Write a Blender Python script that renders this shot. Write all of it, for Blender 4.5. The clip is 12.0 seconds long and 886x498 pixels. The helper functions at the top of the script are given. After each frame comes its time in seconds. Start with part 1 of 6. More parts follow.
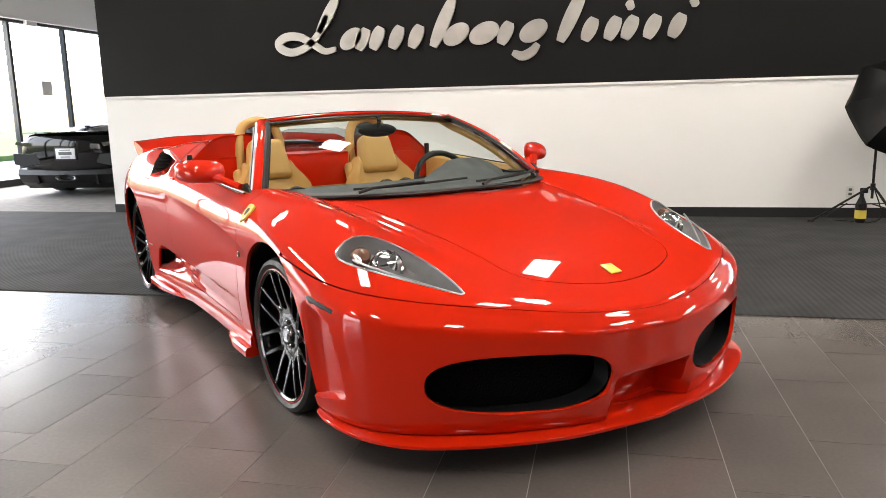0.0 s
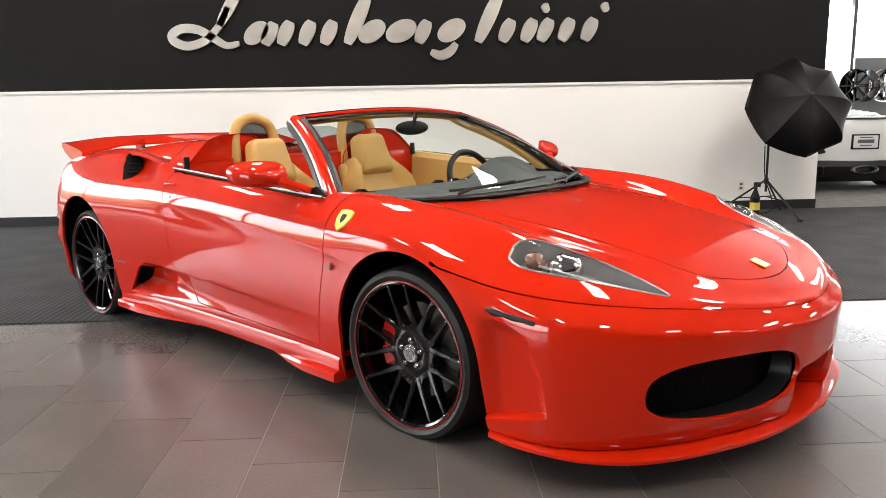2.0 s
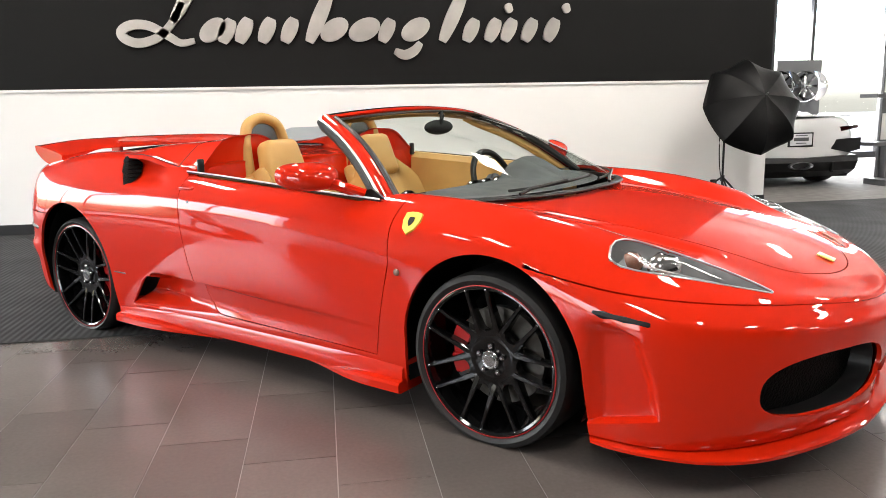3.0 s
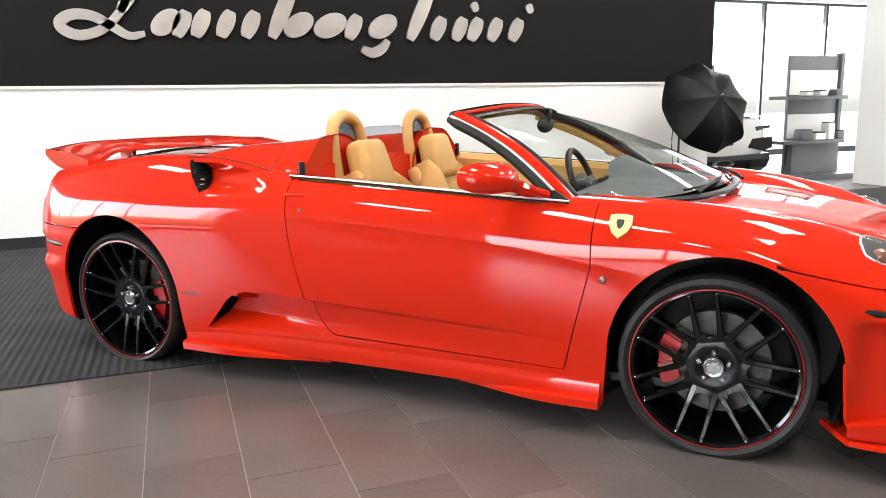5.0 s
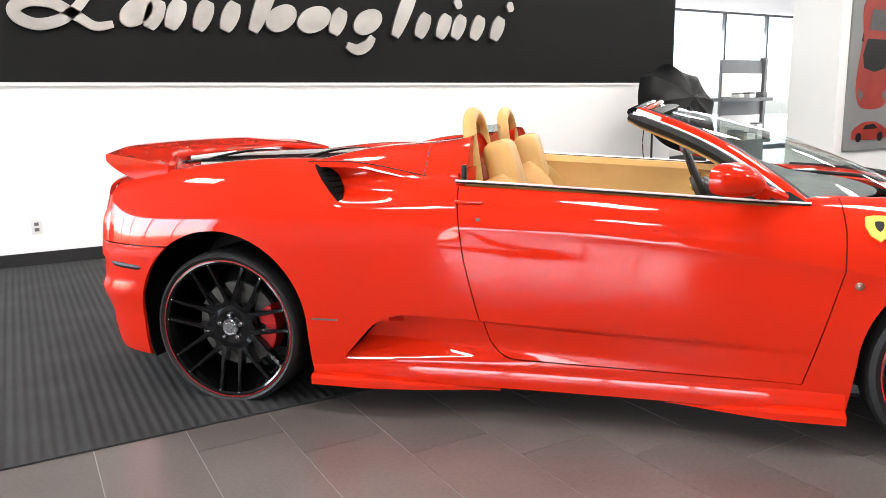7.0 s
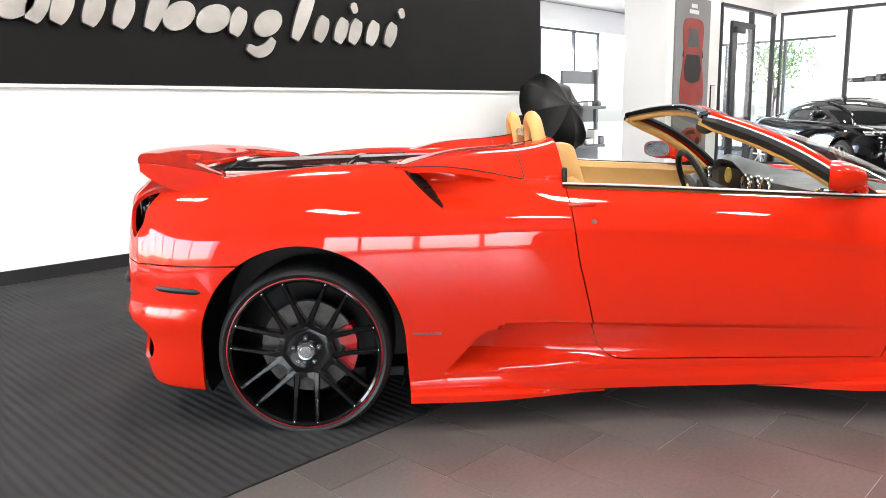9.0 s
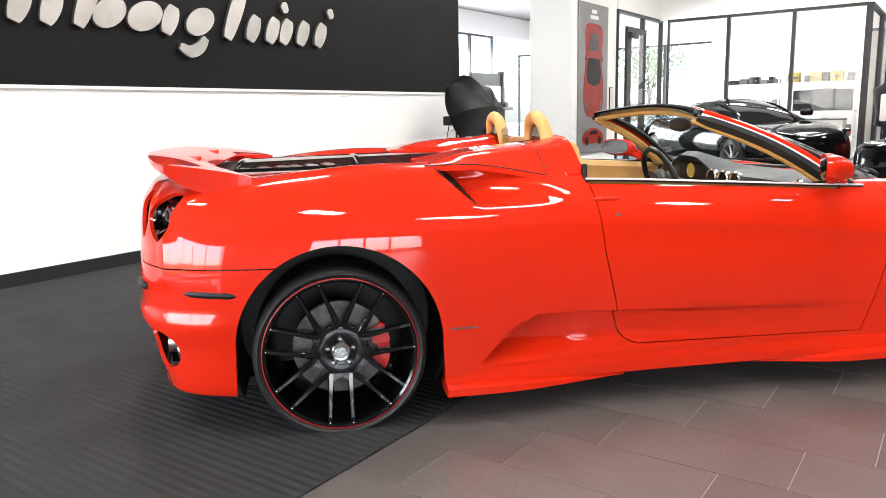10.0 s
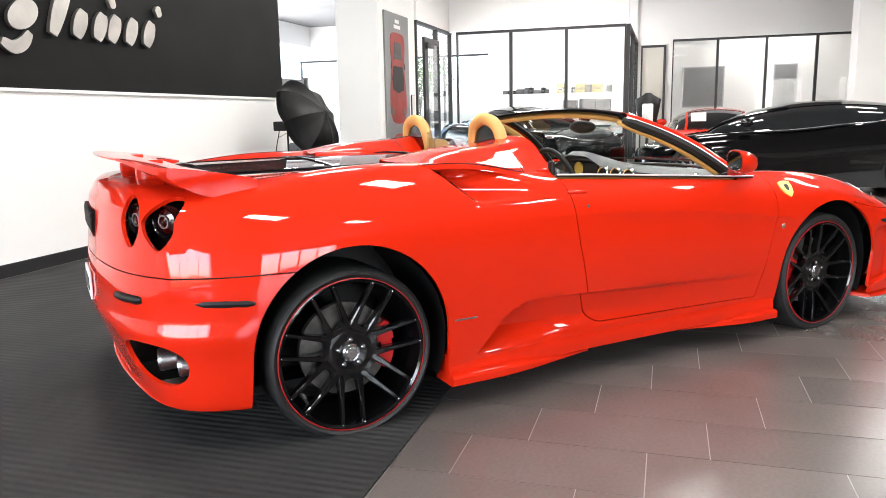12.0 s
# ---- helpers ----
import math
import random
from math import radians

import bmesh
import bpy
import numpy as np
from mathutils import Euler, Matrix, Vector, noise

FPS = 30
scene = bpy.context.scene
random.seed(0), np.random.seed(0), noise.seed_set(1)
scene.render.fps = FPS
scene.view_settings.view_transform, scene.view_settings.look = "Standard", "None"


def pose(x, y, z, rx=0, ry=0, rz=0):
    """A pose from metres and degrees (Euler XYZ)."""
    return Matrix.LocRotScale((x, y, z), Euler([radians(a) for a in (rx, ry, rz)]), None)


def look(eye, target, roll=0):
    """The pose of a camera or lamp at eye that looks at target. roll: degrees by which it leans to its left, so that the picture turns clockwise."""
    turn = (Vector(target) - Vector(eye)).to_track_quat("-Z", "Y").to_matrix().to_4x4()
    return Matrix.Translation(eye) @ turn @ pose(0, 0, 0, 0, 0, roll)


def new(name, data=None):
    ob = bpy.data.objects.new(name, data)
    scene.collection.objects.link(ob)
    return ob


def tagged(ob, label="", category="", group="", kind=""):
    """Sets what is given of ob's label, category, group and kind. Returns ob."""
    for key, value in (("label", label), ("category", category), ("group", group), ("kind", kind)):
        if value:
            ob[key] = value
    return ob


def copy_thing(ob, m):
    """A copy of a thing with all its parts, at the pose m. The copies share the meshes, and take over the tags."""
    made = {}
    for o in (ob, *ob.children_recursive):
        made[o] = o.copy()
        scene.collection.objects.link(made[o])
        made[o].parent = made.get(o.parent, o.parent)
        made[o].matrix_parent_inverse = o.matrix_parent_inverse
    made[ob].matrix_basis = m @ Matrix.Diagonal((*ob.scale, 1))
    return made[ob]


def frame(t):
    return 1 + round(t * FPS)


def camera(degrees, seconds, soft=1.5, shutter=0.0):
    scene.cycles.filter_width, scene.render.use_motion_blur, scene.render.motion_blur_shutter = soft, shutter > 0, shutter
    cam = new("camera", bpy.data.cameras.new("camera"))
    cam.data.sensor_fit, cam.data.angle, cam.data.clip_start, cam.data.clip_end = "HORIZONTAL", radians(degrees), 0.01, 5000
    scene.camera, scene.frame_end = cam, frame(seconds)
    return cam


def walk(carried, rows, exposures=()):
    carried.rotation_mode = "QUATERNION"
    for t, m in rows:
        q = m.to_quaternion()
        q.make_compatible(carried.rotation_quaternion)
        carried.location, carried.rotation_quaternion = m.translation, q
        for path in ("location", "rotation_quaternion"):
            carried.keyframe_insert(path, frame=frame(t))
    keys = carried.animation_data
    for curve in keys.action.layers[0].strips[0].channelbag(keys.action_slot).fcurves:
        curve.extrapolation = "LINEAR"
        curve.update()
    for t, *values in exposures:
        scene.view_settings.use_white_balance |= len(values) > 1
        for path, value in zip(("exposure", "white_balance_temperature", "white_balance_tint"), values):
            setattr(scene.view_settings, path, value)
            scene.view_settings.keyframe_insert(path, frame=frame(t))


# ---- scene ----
cam = camera(61.6, 12.0, 0.9)
METRES, EYE, TURN = 6.67, 1.15, 12.4
ROWS = [
    (0.0, 0.0, 0.0, 0.0, -0.24, -10.56, 1.28),
    (0.5, -0.0438, 0.0096, -0.0006, -4.47, -10.52, 1.09),
    (1.0, -0.0867, 0.0218, -0.0009, -8.17, -10.53, 0.96),
    (1.5, -0.13, 0.0371, -0.0012, -11.58, -10.57, 0.95),
    (2.0, -0.1709, 0.0536, -0.0015, -14.81, -10.61, 1.02),
    (2.5, -0.2095, 0.0721, -0.0016, -18.19, -10.63, 1.09),
    (4.5, -0.3535, 0.172, -0.0025, -30.25, -10.62, 1.11),
    (5.0, -0.3869, 0.2026, -0.0027, -32.51, -10.6, 1.11),
    (5.5, -0.4178, 0.235, -0.0025, -34.79, -10.61, 1.15),
    (6.0, -0.446, 0.271, -0.0024, -37.07, -10.61, 1.16),
    (6.5, -0.4713, 0.3079, -0.0027, -39.45, -10.61, 1.19),
    (7.0, -0.4942, 0.345, -0.0032, -42.29, -10.55, 1.14),
    (7.5, -0.5171, 0.3799, -0.0032, -45.67, -10.47, 1.09),
    (9.5, -0.6149, 0.5147, -0.0031, -62.97, -10.21, 1.17),
    (10.0, -0.6359, 0.5482, -0.0031, -67.49, -10.25, 1.28),
    (10.5, -0.6534, 0.5803, -0.0035, -72.05, -10.25, 1.26),
    (11.0, -0.666, 0.6112, -0.0042, -76.88, -10.17, 1.12),
    (11.5, -0.6757, 0.6404, -0.0042, -81.61, -10.09, 1.12),
    (12.0, -0.6822, 0.6692, -0.004, -85.73, -10.06, 1.08),
]
walk(cam, [(t, pose(0, 0, EYE, 0, 0, TURN) @ pose(METRES * x, METRES * y, METRES * z, 90 + pitch, roll, yaw)) for t, x, y, z, yaw, pitch, roll in ROWS],
     [(0.0, 0.25, 6700, 10), (2.5, 0.36, 6600, 10), (5.0, 0.58, 6350, 10), (9.5, 0.69, 6250, 10), (12.0, 0.69, 6250, 10)])

# ---- light ----
world = bpy.data.worlds.new("world")
scene.world = world
world.use_nodes = True
wn, wl = world.node_tree.nodes, world.node_tree.links
sky = wn.new("ShaderNodeTexSky")
sky.sky_type, sky.sun_disc = "NISHITA", False
sky.sun_elevation, sky.sun_rotation = radians(56), radians(297)
sky.air_density, sky.dust_density, sky.ozone_density = 1.0, 3.0, 2.0
wl.new(sky.outputs[0], wn["Background"].inputs[0])
wn["Background"].inputs[1].default_value = 0.9


def area_lamp(name, eye, target, width, height, watts, colour=(1, 1, 1)):
    data = bpy.data.lights.new(name, "AREA")
    data.shape, data.size, data.size_y, data.energy, data.color = "RECTANGLE", width, height, watts, colour
    ob = new(name, data)
    ob.matrix_world = look(eye, target)
    return ob


sun_data = bpy.data.lights.new("sun", "SUN")
sun_data.energy, sun_data.angle, sun_data.color = 4.0, radians(3), (1, 0.96, 0.9)
sun = new("sun", sun_data)
sun.matrix_world = look((-6, 3, 10), (0, 0, 0))
# daylight through the long window fronts
area_lamp("window_light_west", (-10.6, 7.6, 1.95), (0, 7.6, 1.75), 8.4, 1.9, 300, (1, 0.985, 0.95))
area_lamp("window_light_southwest", (-10.6, -4.0, 1.6), (0, -2.0, 1.5), 5.8, 2.4, 300, (1, 0.985, 0.95))
area_lamp("window_light_north", (9.0, 14.35, 1.6), (9.0, 0, 1.2), 10, 2.6, 1150, (1, 0.985, 0.95))

# ---- materials ----


def material(name, colour, rough=0.5, metal=0.0, var=0.0, scale=8.0, bump=0.0, bump_scale=40.0, coat=0.0, emit=0.0, trans=0.0, spec=0.5, fine=0.0, tint=None):
    m = bpy.data.materials.new(name)
    m.use_nodes = True
    n, l = m.node_tree.nodes, m.node_tree.links
    b = n["Principled BSDF"]
    rgb = (*colour, 1)
    b.inputs["Base Color"].default_value = rgb
    b.inputs["Roughness"].default_value, b.inputs["Metallic"].default_value = rough, metal
    b.inputs["Coat Weight"].default_value, b.inputs["Coat Roughness"].default_value = coat, 0.03
    b.inputs["Specular IOR Level"].default_value = spec
    b.inputs["Transmission Weight"].default_value = trans
    if emit:
        b.inputs["Emission Color"].default_value, b.inputs["Emission Strength"].default_value = rgb, emit
    if var or bump or fine:
        co = n.new("ShaderNodeTexCoord")
    if var:
        t = n.new("ShaderNodeTexNoise")
        t.inputs["Scale"].default_value, t.inputs["Detail"].default_value = scale, 6
        l.new(co.outputs["Object"], t.inputs["Vector"])
        mix = n.new("ShaderNodeMix")
        mix.data_type = "RGBA"
        other = tint or tuple(c * (1 - var) for c in colour)
        mix.inputs["A"].default_value, mix.inputs["B"].default_value = rgb, (*other, 1)
        ramp = n.new("ShaderNodeMapRange")
        ramp.inputs[1].default_value, ramp.inputs[2].default_value = 0.22, 0.78
        l.new(t.outputs["Fac"], ramp.inputs[0])
        l.new(ramp.outputs[0], mix.inputs["Factor"])
        l.new(mix.outputs["Result"], b.inputs["Base Color"])
        rr = n.new("ShaderNodeMapRange")
        rr.inputs[3].default_value, rr.inputs[4].default_value = max(rough * 0.8, 0), min(rough * 1.25, 1)
        l.new(t.outputs["Fac"], rr.inputs[0])
        l.new(rr.outputs[0], b.inputs["Roughness"])
    if bump:
        t2 = n.new("ShaderNodeTexNoise")
        t2.inputs["Scale"].default_value, t2.inputs["Detail"].default_value = bump_scale, 4
        l.new(co.outputs["Object"], t2.inputs["Vector"])
        bn = n.new("ShaderNodeBump")
        bn.inputs["Strength"].default_value, bn.inputs["Distance"].default_value = bump, 0.01
        l.new(t2.outputs["Fac"], bn.inputs["Height"])
        l.new(bn.outputs[0], b.inputs["Normal"])
    return m


def glass_material(name, colour=(1, 1, 1), sheen=0.9, rough=0.0, base=0.018):
    """A thin pane: mostly clear, with a mirror sheen that grows at flat angles."""
    m = bpy.data.materials.new(name)
    m.use_nodes = True
    n, l = m.node_tree.nodes, m.node_tree.links
    n.remove(n["Principled BSDF"])
    tr, gl, mx, lw = n.new("ShaderNodeBsdfTransparent"), n.new("ShaderNodeBsdfGlossy"), n.new("ShaderNodeMixShader"), n.new("ShaderNodeLayerWeight")
    lw.inputs["Blend"].default_value = 0.5
    power, gain = n.new("ShaderNodeMath"), n.new("ShaderNodeMapRange")
    power.operation = "POWER"
    power.inputs[1].default_value = 4.0
    gain.inputs[3].default_value, gain.inputs[4].default_value = base, sheen
    tr.inputs[0].default_value = (*colour, 1)
    gl.inputs["Roughness"].default_value = rough
    l.new(lw.outputs["Facing"], power.inputs[0])
    l.new(power.outputs[0], gain.inputs[0])
    l.new(gain.outputs[0], mx.inputs[0])
    l.new(tr.outputs[0], mx.inputs[1])
    l.new(gl.outputs[0], mx.inputs[2])
    l.new(mx.outputs[0], n["Material Output"].inputs[0])
    return m


def carpet_material():
    """Charcoal matting with fine ribs across the hall."""
    m = material("ribbed_matting", (0.0135, 0.0138, 0.0142), 0.85, var=0.25, scale=3.0)
    n, l = m.node_tree.nodes, m.node_tree.links
    co = n.new("ShaderNodeTexCoord")
    w = n.new("ShaderNodeTexWave")
    w.bands_direction = "X"
    w.inputs["Scale"].default_value, w.inputs["Distortion"].default_value = 8.0, 0.4
    w.inputs["Detail"].default_value, w.inputs["Detail Scale"].default_value = 2, 6
    l.new(co.outputs["Object"], w.inputs["Vector"])
    bn = n.new("ShaderNodeBump")
    bn.inputs["Strength"].default_value, bn.inputs["Distance"].default_value = 0.32, 0.008
    l.new(w.outputs["Fac"], bn.inputs["Height"])
    b = n["Principled BSDF"]
    l.new(bn.outputs[0], b.inputs["Normal"])
    # the ridges are coloured a little paler than the grooves
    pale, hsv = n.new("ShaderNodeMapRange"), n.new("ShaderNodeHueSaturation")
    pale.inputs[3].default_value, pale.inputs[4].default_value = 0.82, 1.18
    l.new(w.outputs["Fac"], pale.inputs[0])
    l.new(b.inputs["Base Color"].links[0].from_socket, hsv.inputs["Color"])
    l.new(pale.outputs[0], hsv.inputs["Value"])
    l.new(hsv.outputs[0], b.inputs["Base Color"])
    return m


def tile_material():
    """Brown-grey porcelain, each piece a little different."""
    m = material("brown_porcelain", (0.106, 0.092, 0.085), 0.27)
    n, l = m.node_tree.nodes, m.node_tree.links
    b = n["Principled BSDF"]
    place = n.new("ShaderNodeNewGeometry")
    cloud, grain = n.new("ShaderNodeTexNoise"), n.new("ShaderNodeTexNoise")
    for t, size, detail in ((cloud, 3.0, 1.0), (grain, 70.0, 2.0)):
        t.inputs["Scale"].default_value, t.inputs["Detail"].default_value = size, detail
        l.new(place.outputs["Position"], t.inputs["Vector"])
    info, piece, wave, speck, gain = [n.new("ShaderNodeObjectInfo")] + [n.new("ShaderNodeMapRange") for _ in range(3)] + [n.new("ShaderNodeMath")]
    piece.inputs[3].default_value, piece.inputs[4].default_value = 0.88, 1.12
    wave.inputs[3].default_value, wave.inputs[4].default_value = 0.82, 1.18
    speck.inputs[3].default_value, speck.inputs[4].default_value = 0.85, 1.15
    l.new(info.outputs["Random"], piece.inputs[0])
    l.new(cloud.outputs["Fac"], wave.inputs[0])
    l.new(grain.outputs["Fac"], speck.inputs[0])
    gain.operation = "MULTIPLY"
    l.new(piece.outputs[0], gain.inputs[0])
    l.new(wave.outputs[0], gain.inputs[1])
    both = n.new("ShaderNodeMath")
    both.operation = "MULTIPLY"
    l.new(gain.outputs[0], both.inputs[0])
    l.new(speck.outputs[0], both.inputs[1])
    hsv = n.new("ShaderNodeHueSaturation")
    hsv.inputs["Color"].default_value = b.inputs["Base Color"].default_value
    l.new(both.outputs[0], hsv.inputs["Value"])
    l.new(hsv.outputs[0], b.inputs["Base Color"])
    return m


M = {
    "red": material("red_car_paint", (0.56, 0.0165, 0.0030), 0.5, coat=0.9, spec=0.02),
    "black": material("black_plastic", (0.007, 0.007, 0.0075), 0.45, spec=0.3, bump=0.05, bump_scale=200),
    "gloss_black": material("gloss_black", (0.003, 0.003, 0.0034), 0.08, spec=0.5),
    "rubber": material("tyre_rubber", (0.018, 0.018, 0.0185), 0.5, spec=0.3, var=0.3, scale=30, bump=0.08, bump_scale=150),
    "red_stripe": material("red_stripe", (0.36, 0.007, 0.010), 0.4),
    "chrome": material("chrome", (0.8, 0.8, 0.8), 0.12, 1.0),
    "steel": material("brushed_steel", (0.45, 0.45, 0.46), 0.3, 1.0, var=0.2, scale=20),
    "disc": material("grey_cast_disc", (0.15, 0.14, 0.13), 0.45, 0.4, var=0.65, scale=28),
    "cap": material("machined_silver", (0.42, 0.42, 0.43), 0.25, 1.0),
    "lamp_glass": glass_material("lamp_cover_glass", sheen=0.35, base=0.02),
    "caliper": material("red_caliper", (0.50, 0.007, 0.008), 0.3, coat=0.5),
    "tan": material("tan_leather", (0.56, 0.325, 0.098), 0.5, var=0.12, scale=9, bump=0.15, bump_scale=250),
    "bowl": material("lamp_bowl_grey", (0.20, 0.20, 0.205), 0.4, var=0.2, scale=20),
    "dash": material("charcoal_leather", (0.075, 0.080, 0.084), 0.55, var=0.2, scale=10, bump=0.15, bump_scale=250),
    "yellow": material("yellow_enamel", (0.80, 0.62, 0.10), 0.3, coat=0.5),
    "card": material("yellow_card", (0.42, 0.34, 0.10), 0.6, var=0.2, scale=6),
    "mirror": material("dark_mirror", (0.32, 0.34, 0.36), 0.04, 1.0),
    "tint": material("tinted_car_glass", (0.010, 0.011, 0.012), 0.02, spec=0.9),
    "dial": material("yellow_dial", (0.42, 0.30, 0.05), 0.4),
    "clear": glass_material("clear_glass"),
    "screen": glass_material("windscreen_glass", (0.84, 0.90, 0.87), 0.62, base=0.014),
    "bright_strip": material("polished_strip", (0.78, 0.78, 0.78), 0.3, 0.35),
    "smoke": glass_material("smoked_glass", (0.35, 0.37, 0.37)),
    "deflector": glass_material("deflector_glass", (0.74, 0.78, 0.80), 0.4),
    "amber": material("amber_lens", (0.17, 0.075, 0.05), 0.2, coat=0.5),
    "tail_red": material("red_lens", (0.02, 0.001, 0.0013), 0.12, coat=1.0),
    "wall_white": material("white_wall_paint", (0.87, 0.865, 0.85), 0.55, var=0.03, scale=1.2, bump=0.05, bump_scale=120),
    "wall_dark": material("charcoal_wall_paint", (0.0075, 0.0075, 0.0077), 0.55, spec=0.16, var=0.12, scale=1.5, bump=0.05, bump_scale=120),
    "base_black": material("black_rubber_base", (0.012, 0.012, 0.013), 0.5, var=0.2, scale=5),
    "sign": material("brushed_sign_metal", (0.60, 0.575, 0.54), 0.40, 1.0, var=0.3, scale=4, bump=0.05, bump_scale=60),
    "matting": carpet_material(),
    "tile": tile_material(),
    "grout": material("grout", (0.21, 0.195, 0.185), 0.8, var=0.3, scale=8),
    "frame_black": material("black_window_frame", (0.02, 0.02, 0.022), 0.4, var=0.1, scale=6),
    "fabric_black": material("black_fabric", (0.0035, 0.0035, 0.0038), 0.5, spec=0.22, var=0.3, scale=12, bump=0.1, bump_scale=60),
    "grey_board": material("grey_laminate", (0.109, 0.112, 0.116), 0.5, var=0.08, scale=4),
    "ceiling": material("ceiling_paint", (0.2, 0.197, 0.193), 0.8, var=0.05, scale=1.5),
    "lamp": material("lit_diffuser", (1, 0.95, 0.88), 0.5, emit=54.0),
    "white_paint": material("white_car_paint", (0.78, 0.78, 0.78), 0.3, coat=1.0),
    "black_paint": material("black_car_paint", (0.003, 0.003, 0.0034), 0.06, spec=0.38),
    "grass": material("grass", (0.10, 0.17, 0.035), 0.9, var=0.4, scale=3),
    "paving": material("pale_paving", (0.45, 0.44, 0.42), 0.8, var=0.2, scale=2),
    "leaf": material("leaves", (0.12, 0.20, 0.06), 0.7, var=0.4, scale=5),
    "bark": material("bark", (0.12, 0.09, 0.07), 0.9, var=0.4, scale=10, bump=0.5, bump_scale=30),
    "plate": material("plate_white", (0.7, 0.7, 0.72), 0.4),
    "honeycomb": material("dark_mesh_grille", (0.0025, 0.0025, 0.0025), 0.5, spec=0.08, bump=0.8, bump_scale=120),
    "cream": material("cream_paint", (0.55, 0.53, 0.47), 0.5, var=0.05, scale=2),
    "print_red": material("printed_red", (0.33, 0.030, 0.018), 0.45, var=0.35, scale=3),
    "paper": material("paper", (0.75, 0.74, 0.72), 0.6),
    "grey_print": material("grey_print", (0.22, 0.22, 0.225), 0.4, var=0.15, scale=2),
}

# ---- mesh helpers ----


def link_mesh(name, bm, mat, parent=None, smooth=False, angle=35):
    me = bpy.data.meshes.new(name)
    bmesh.ops.recalc_face_normals(bm, faces=bm.faces)
    bm.to_mesh(me)
    bm.free()
    me.materials.append(mat)
    if smooth:
        me.shade_smooth()
        me.set_sharp_from_angle(angle=radians(angle))
    ob = new(name, me)
    ob.parent = parent
    return ob


def part(name, bm, mat, parent, label="", smooth=True, angle=35):
    ob = link_mesh(name, bm, mat, parent, smooth, angle)
    if label:
        ob["label"] = label
    return ob


def thing(name, label, category, m=None, group="", kind=""):
    ob = new(name)
    if m is not None:
        ob.matrix_basis = m
    return tagged(ob, label, category, group, kind)


def box(x0, x1, y0, y1, z0, z1, bevel=0.0, bm=None, m=None):
    bm = bm or bmesh.new()
    r = bmesh.ops.create_cube(bm, size=1, matrix=Matrix.LocRotScale(((x0 + x1) / 2, (y0 + y1) / 2, (z0 + z1) / 2), None, (x1 - x0, y1 - y0, z1 - z0)))
    if bevel:
        es = list({e for v in r["verts"] for e in v.link_edges})
        rb = bmesh.ops.bevel(bm, geom=es, offset=bevel, segments=2, affect="EDGES", profile=0.6)
        if m is not None:
            bmesh.ops.transform(bm, matrix=m, verts=rb["verts"])
    elif m is not None:
        bmesh.ops.transform(bm, matrix=m, verts=r["verts"])
    return bm


def rod(bm, a, b, r0, r1=None, seg=10):
    a, b = Vector(a), Vector(b)
    m = Matrix.Translation((a + b) / 2) @ (b - a).to_track_quat("Z", "Y").to_matrix().to_4x4()
    bmesh.ops.create_cone(bm, cap_ends=True, segments=seg, radius1=r0, radius2=r0 if r1 is None else r1, depth=(b - a).length, matrix=m)
    return bm


def lathe(profile, seg=48, axis="Y", bm=None, m=None):
    """Turn a closed or open list of (radius, along) about an axis."""
    bm = bm or bmesh.new()
    rings = []
    for k in range(seg):
        a = 2 * math.pi * k / seg
        ring = []
        for r, h in profile:
            p = {"Y": (r * math.cos(a), h, r * math.sin(a)), "Z": (r * math.cos(a), r * math.sin(a), h), "X": (h, r * math.cos(a), r * math.sin(a))}[axis]
            p = Vector(p)
            ring.append(bm.verts.new(m @ p if m is not None else p))
        rings.append(ring)
    for k in range(seg):
        p, q = rings[k], rings[(k + 1) % seg]
        for i in range(len(profile) - 1):
            bm.faces.new((p[i], q[i], q[i + 1], p[i + 1]))
    return bm


def sweep(points, radius, seg=8, flat=1.0, up=(0, 0, 1), bm=None, cap=True):
    """A tube along points; radius may be a list; flat squeezes it along up."""
    bm = bm or bmesh.new()
    pts = [Vector(p) for p in points]
    rings = []
    for i, p in enumerate(pts):
        d = (pts[min(i + 1, len(pts) - 1)] - pts[max(i - 1, 0)]).normalized()
        side = d.cross(Vector(up))
        side = side.normalized() if side.length > 1e-5 else Vector((1, 0, 0))
        upv = side.cross(d)
        r = radius[i] if isinstance(radius, (list, tuple)) else radius
        rings.append([bm.verts.new(p + side * r * math.cos(a) + upv * r * flat * math.sin(a)) for a in (2 * math.pi * k / seg for k in range(seg))])
    for p, q in zip(rings, rings[1:]):
        for k in range(seg):
            bm.faces.new((p[k], p[(k + 1) % seg], q[(k + 1) % seg], q[k]))
    if cap:
        bm.faces.new(rings[0])
        bm.faces.new(rings[-1])
    return bm


def smooth_curve(points, n=8):
    """Points along a rounded curve through the given ones."""
    p = [Vector(q) for q in points]
    p = [2 * p[0] - p[1]] + p + [2 * p[-1] - p[-2]]
    out = []
    for i in range(1, len(p) - 2):
        for k in range(n):
            t = k / n
            out.append(0.5 * (2 * p[i] + (p[i + 1] - p[i - 1]) * t + (2 * p[i - 1] - 5 * p[i] + 4 * p[i + 1] - p[i + 2]) * t * t + (3 * p[i] - p[i - 1] - 3 * p[i + 1] + p[i + 2]) * t ** 3))
    return out + [p[-2]]


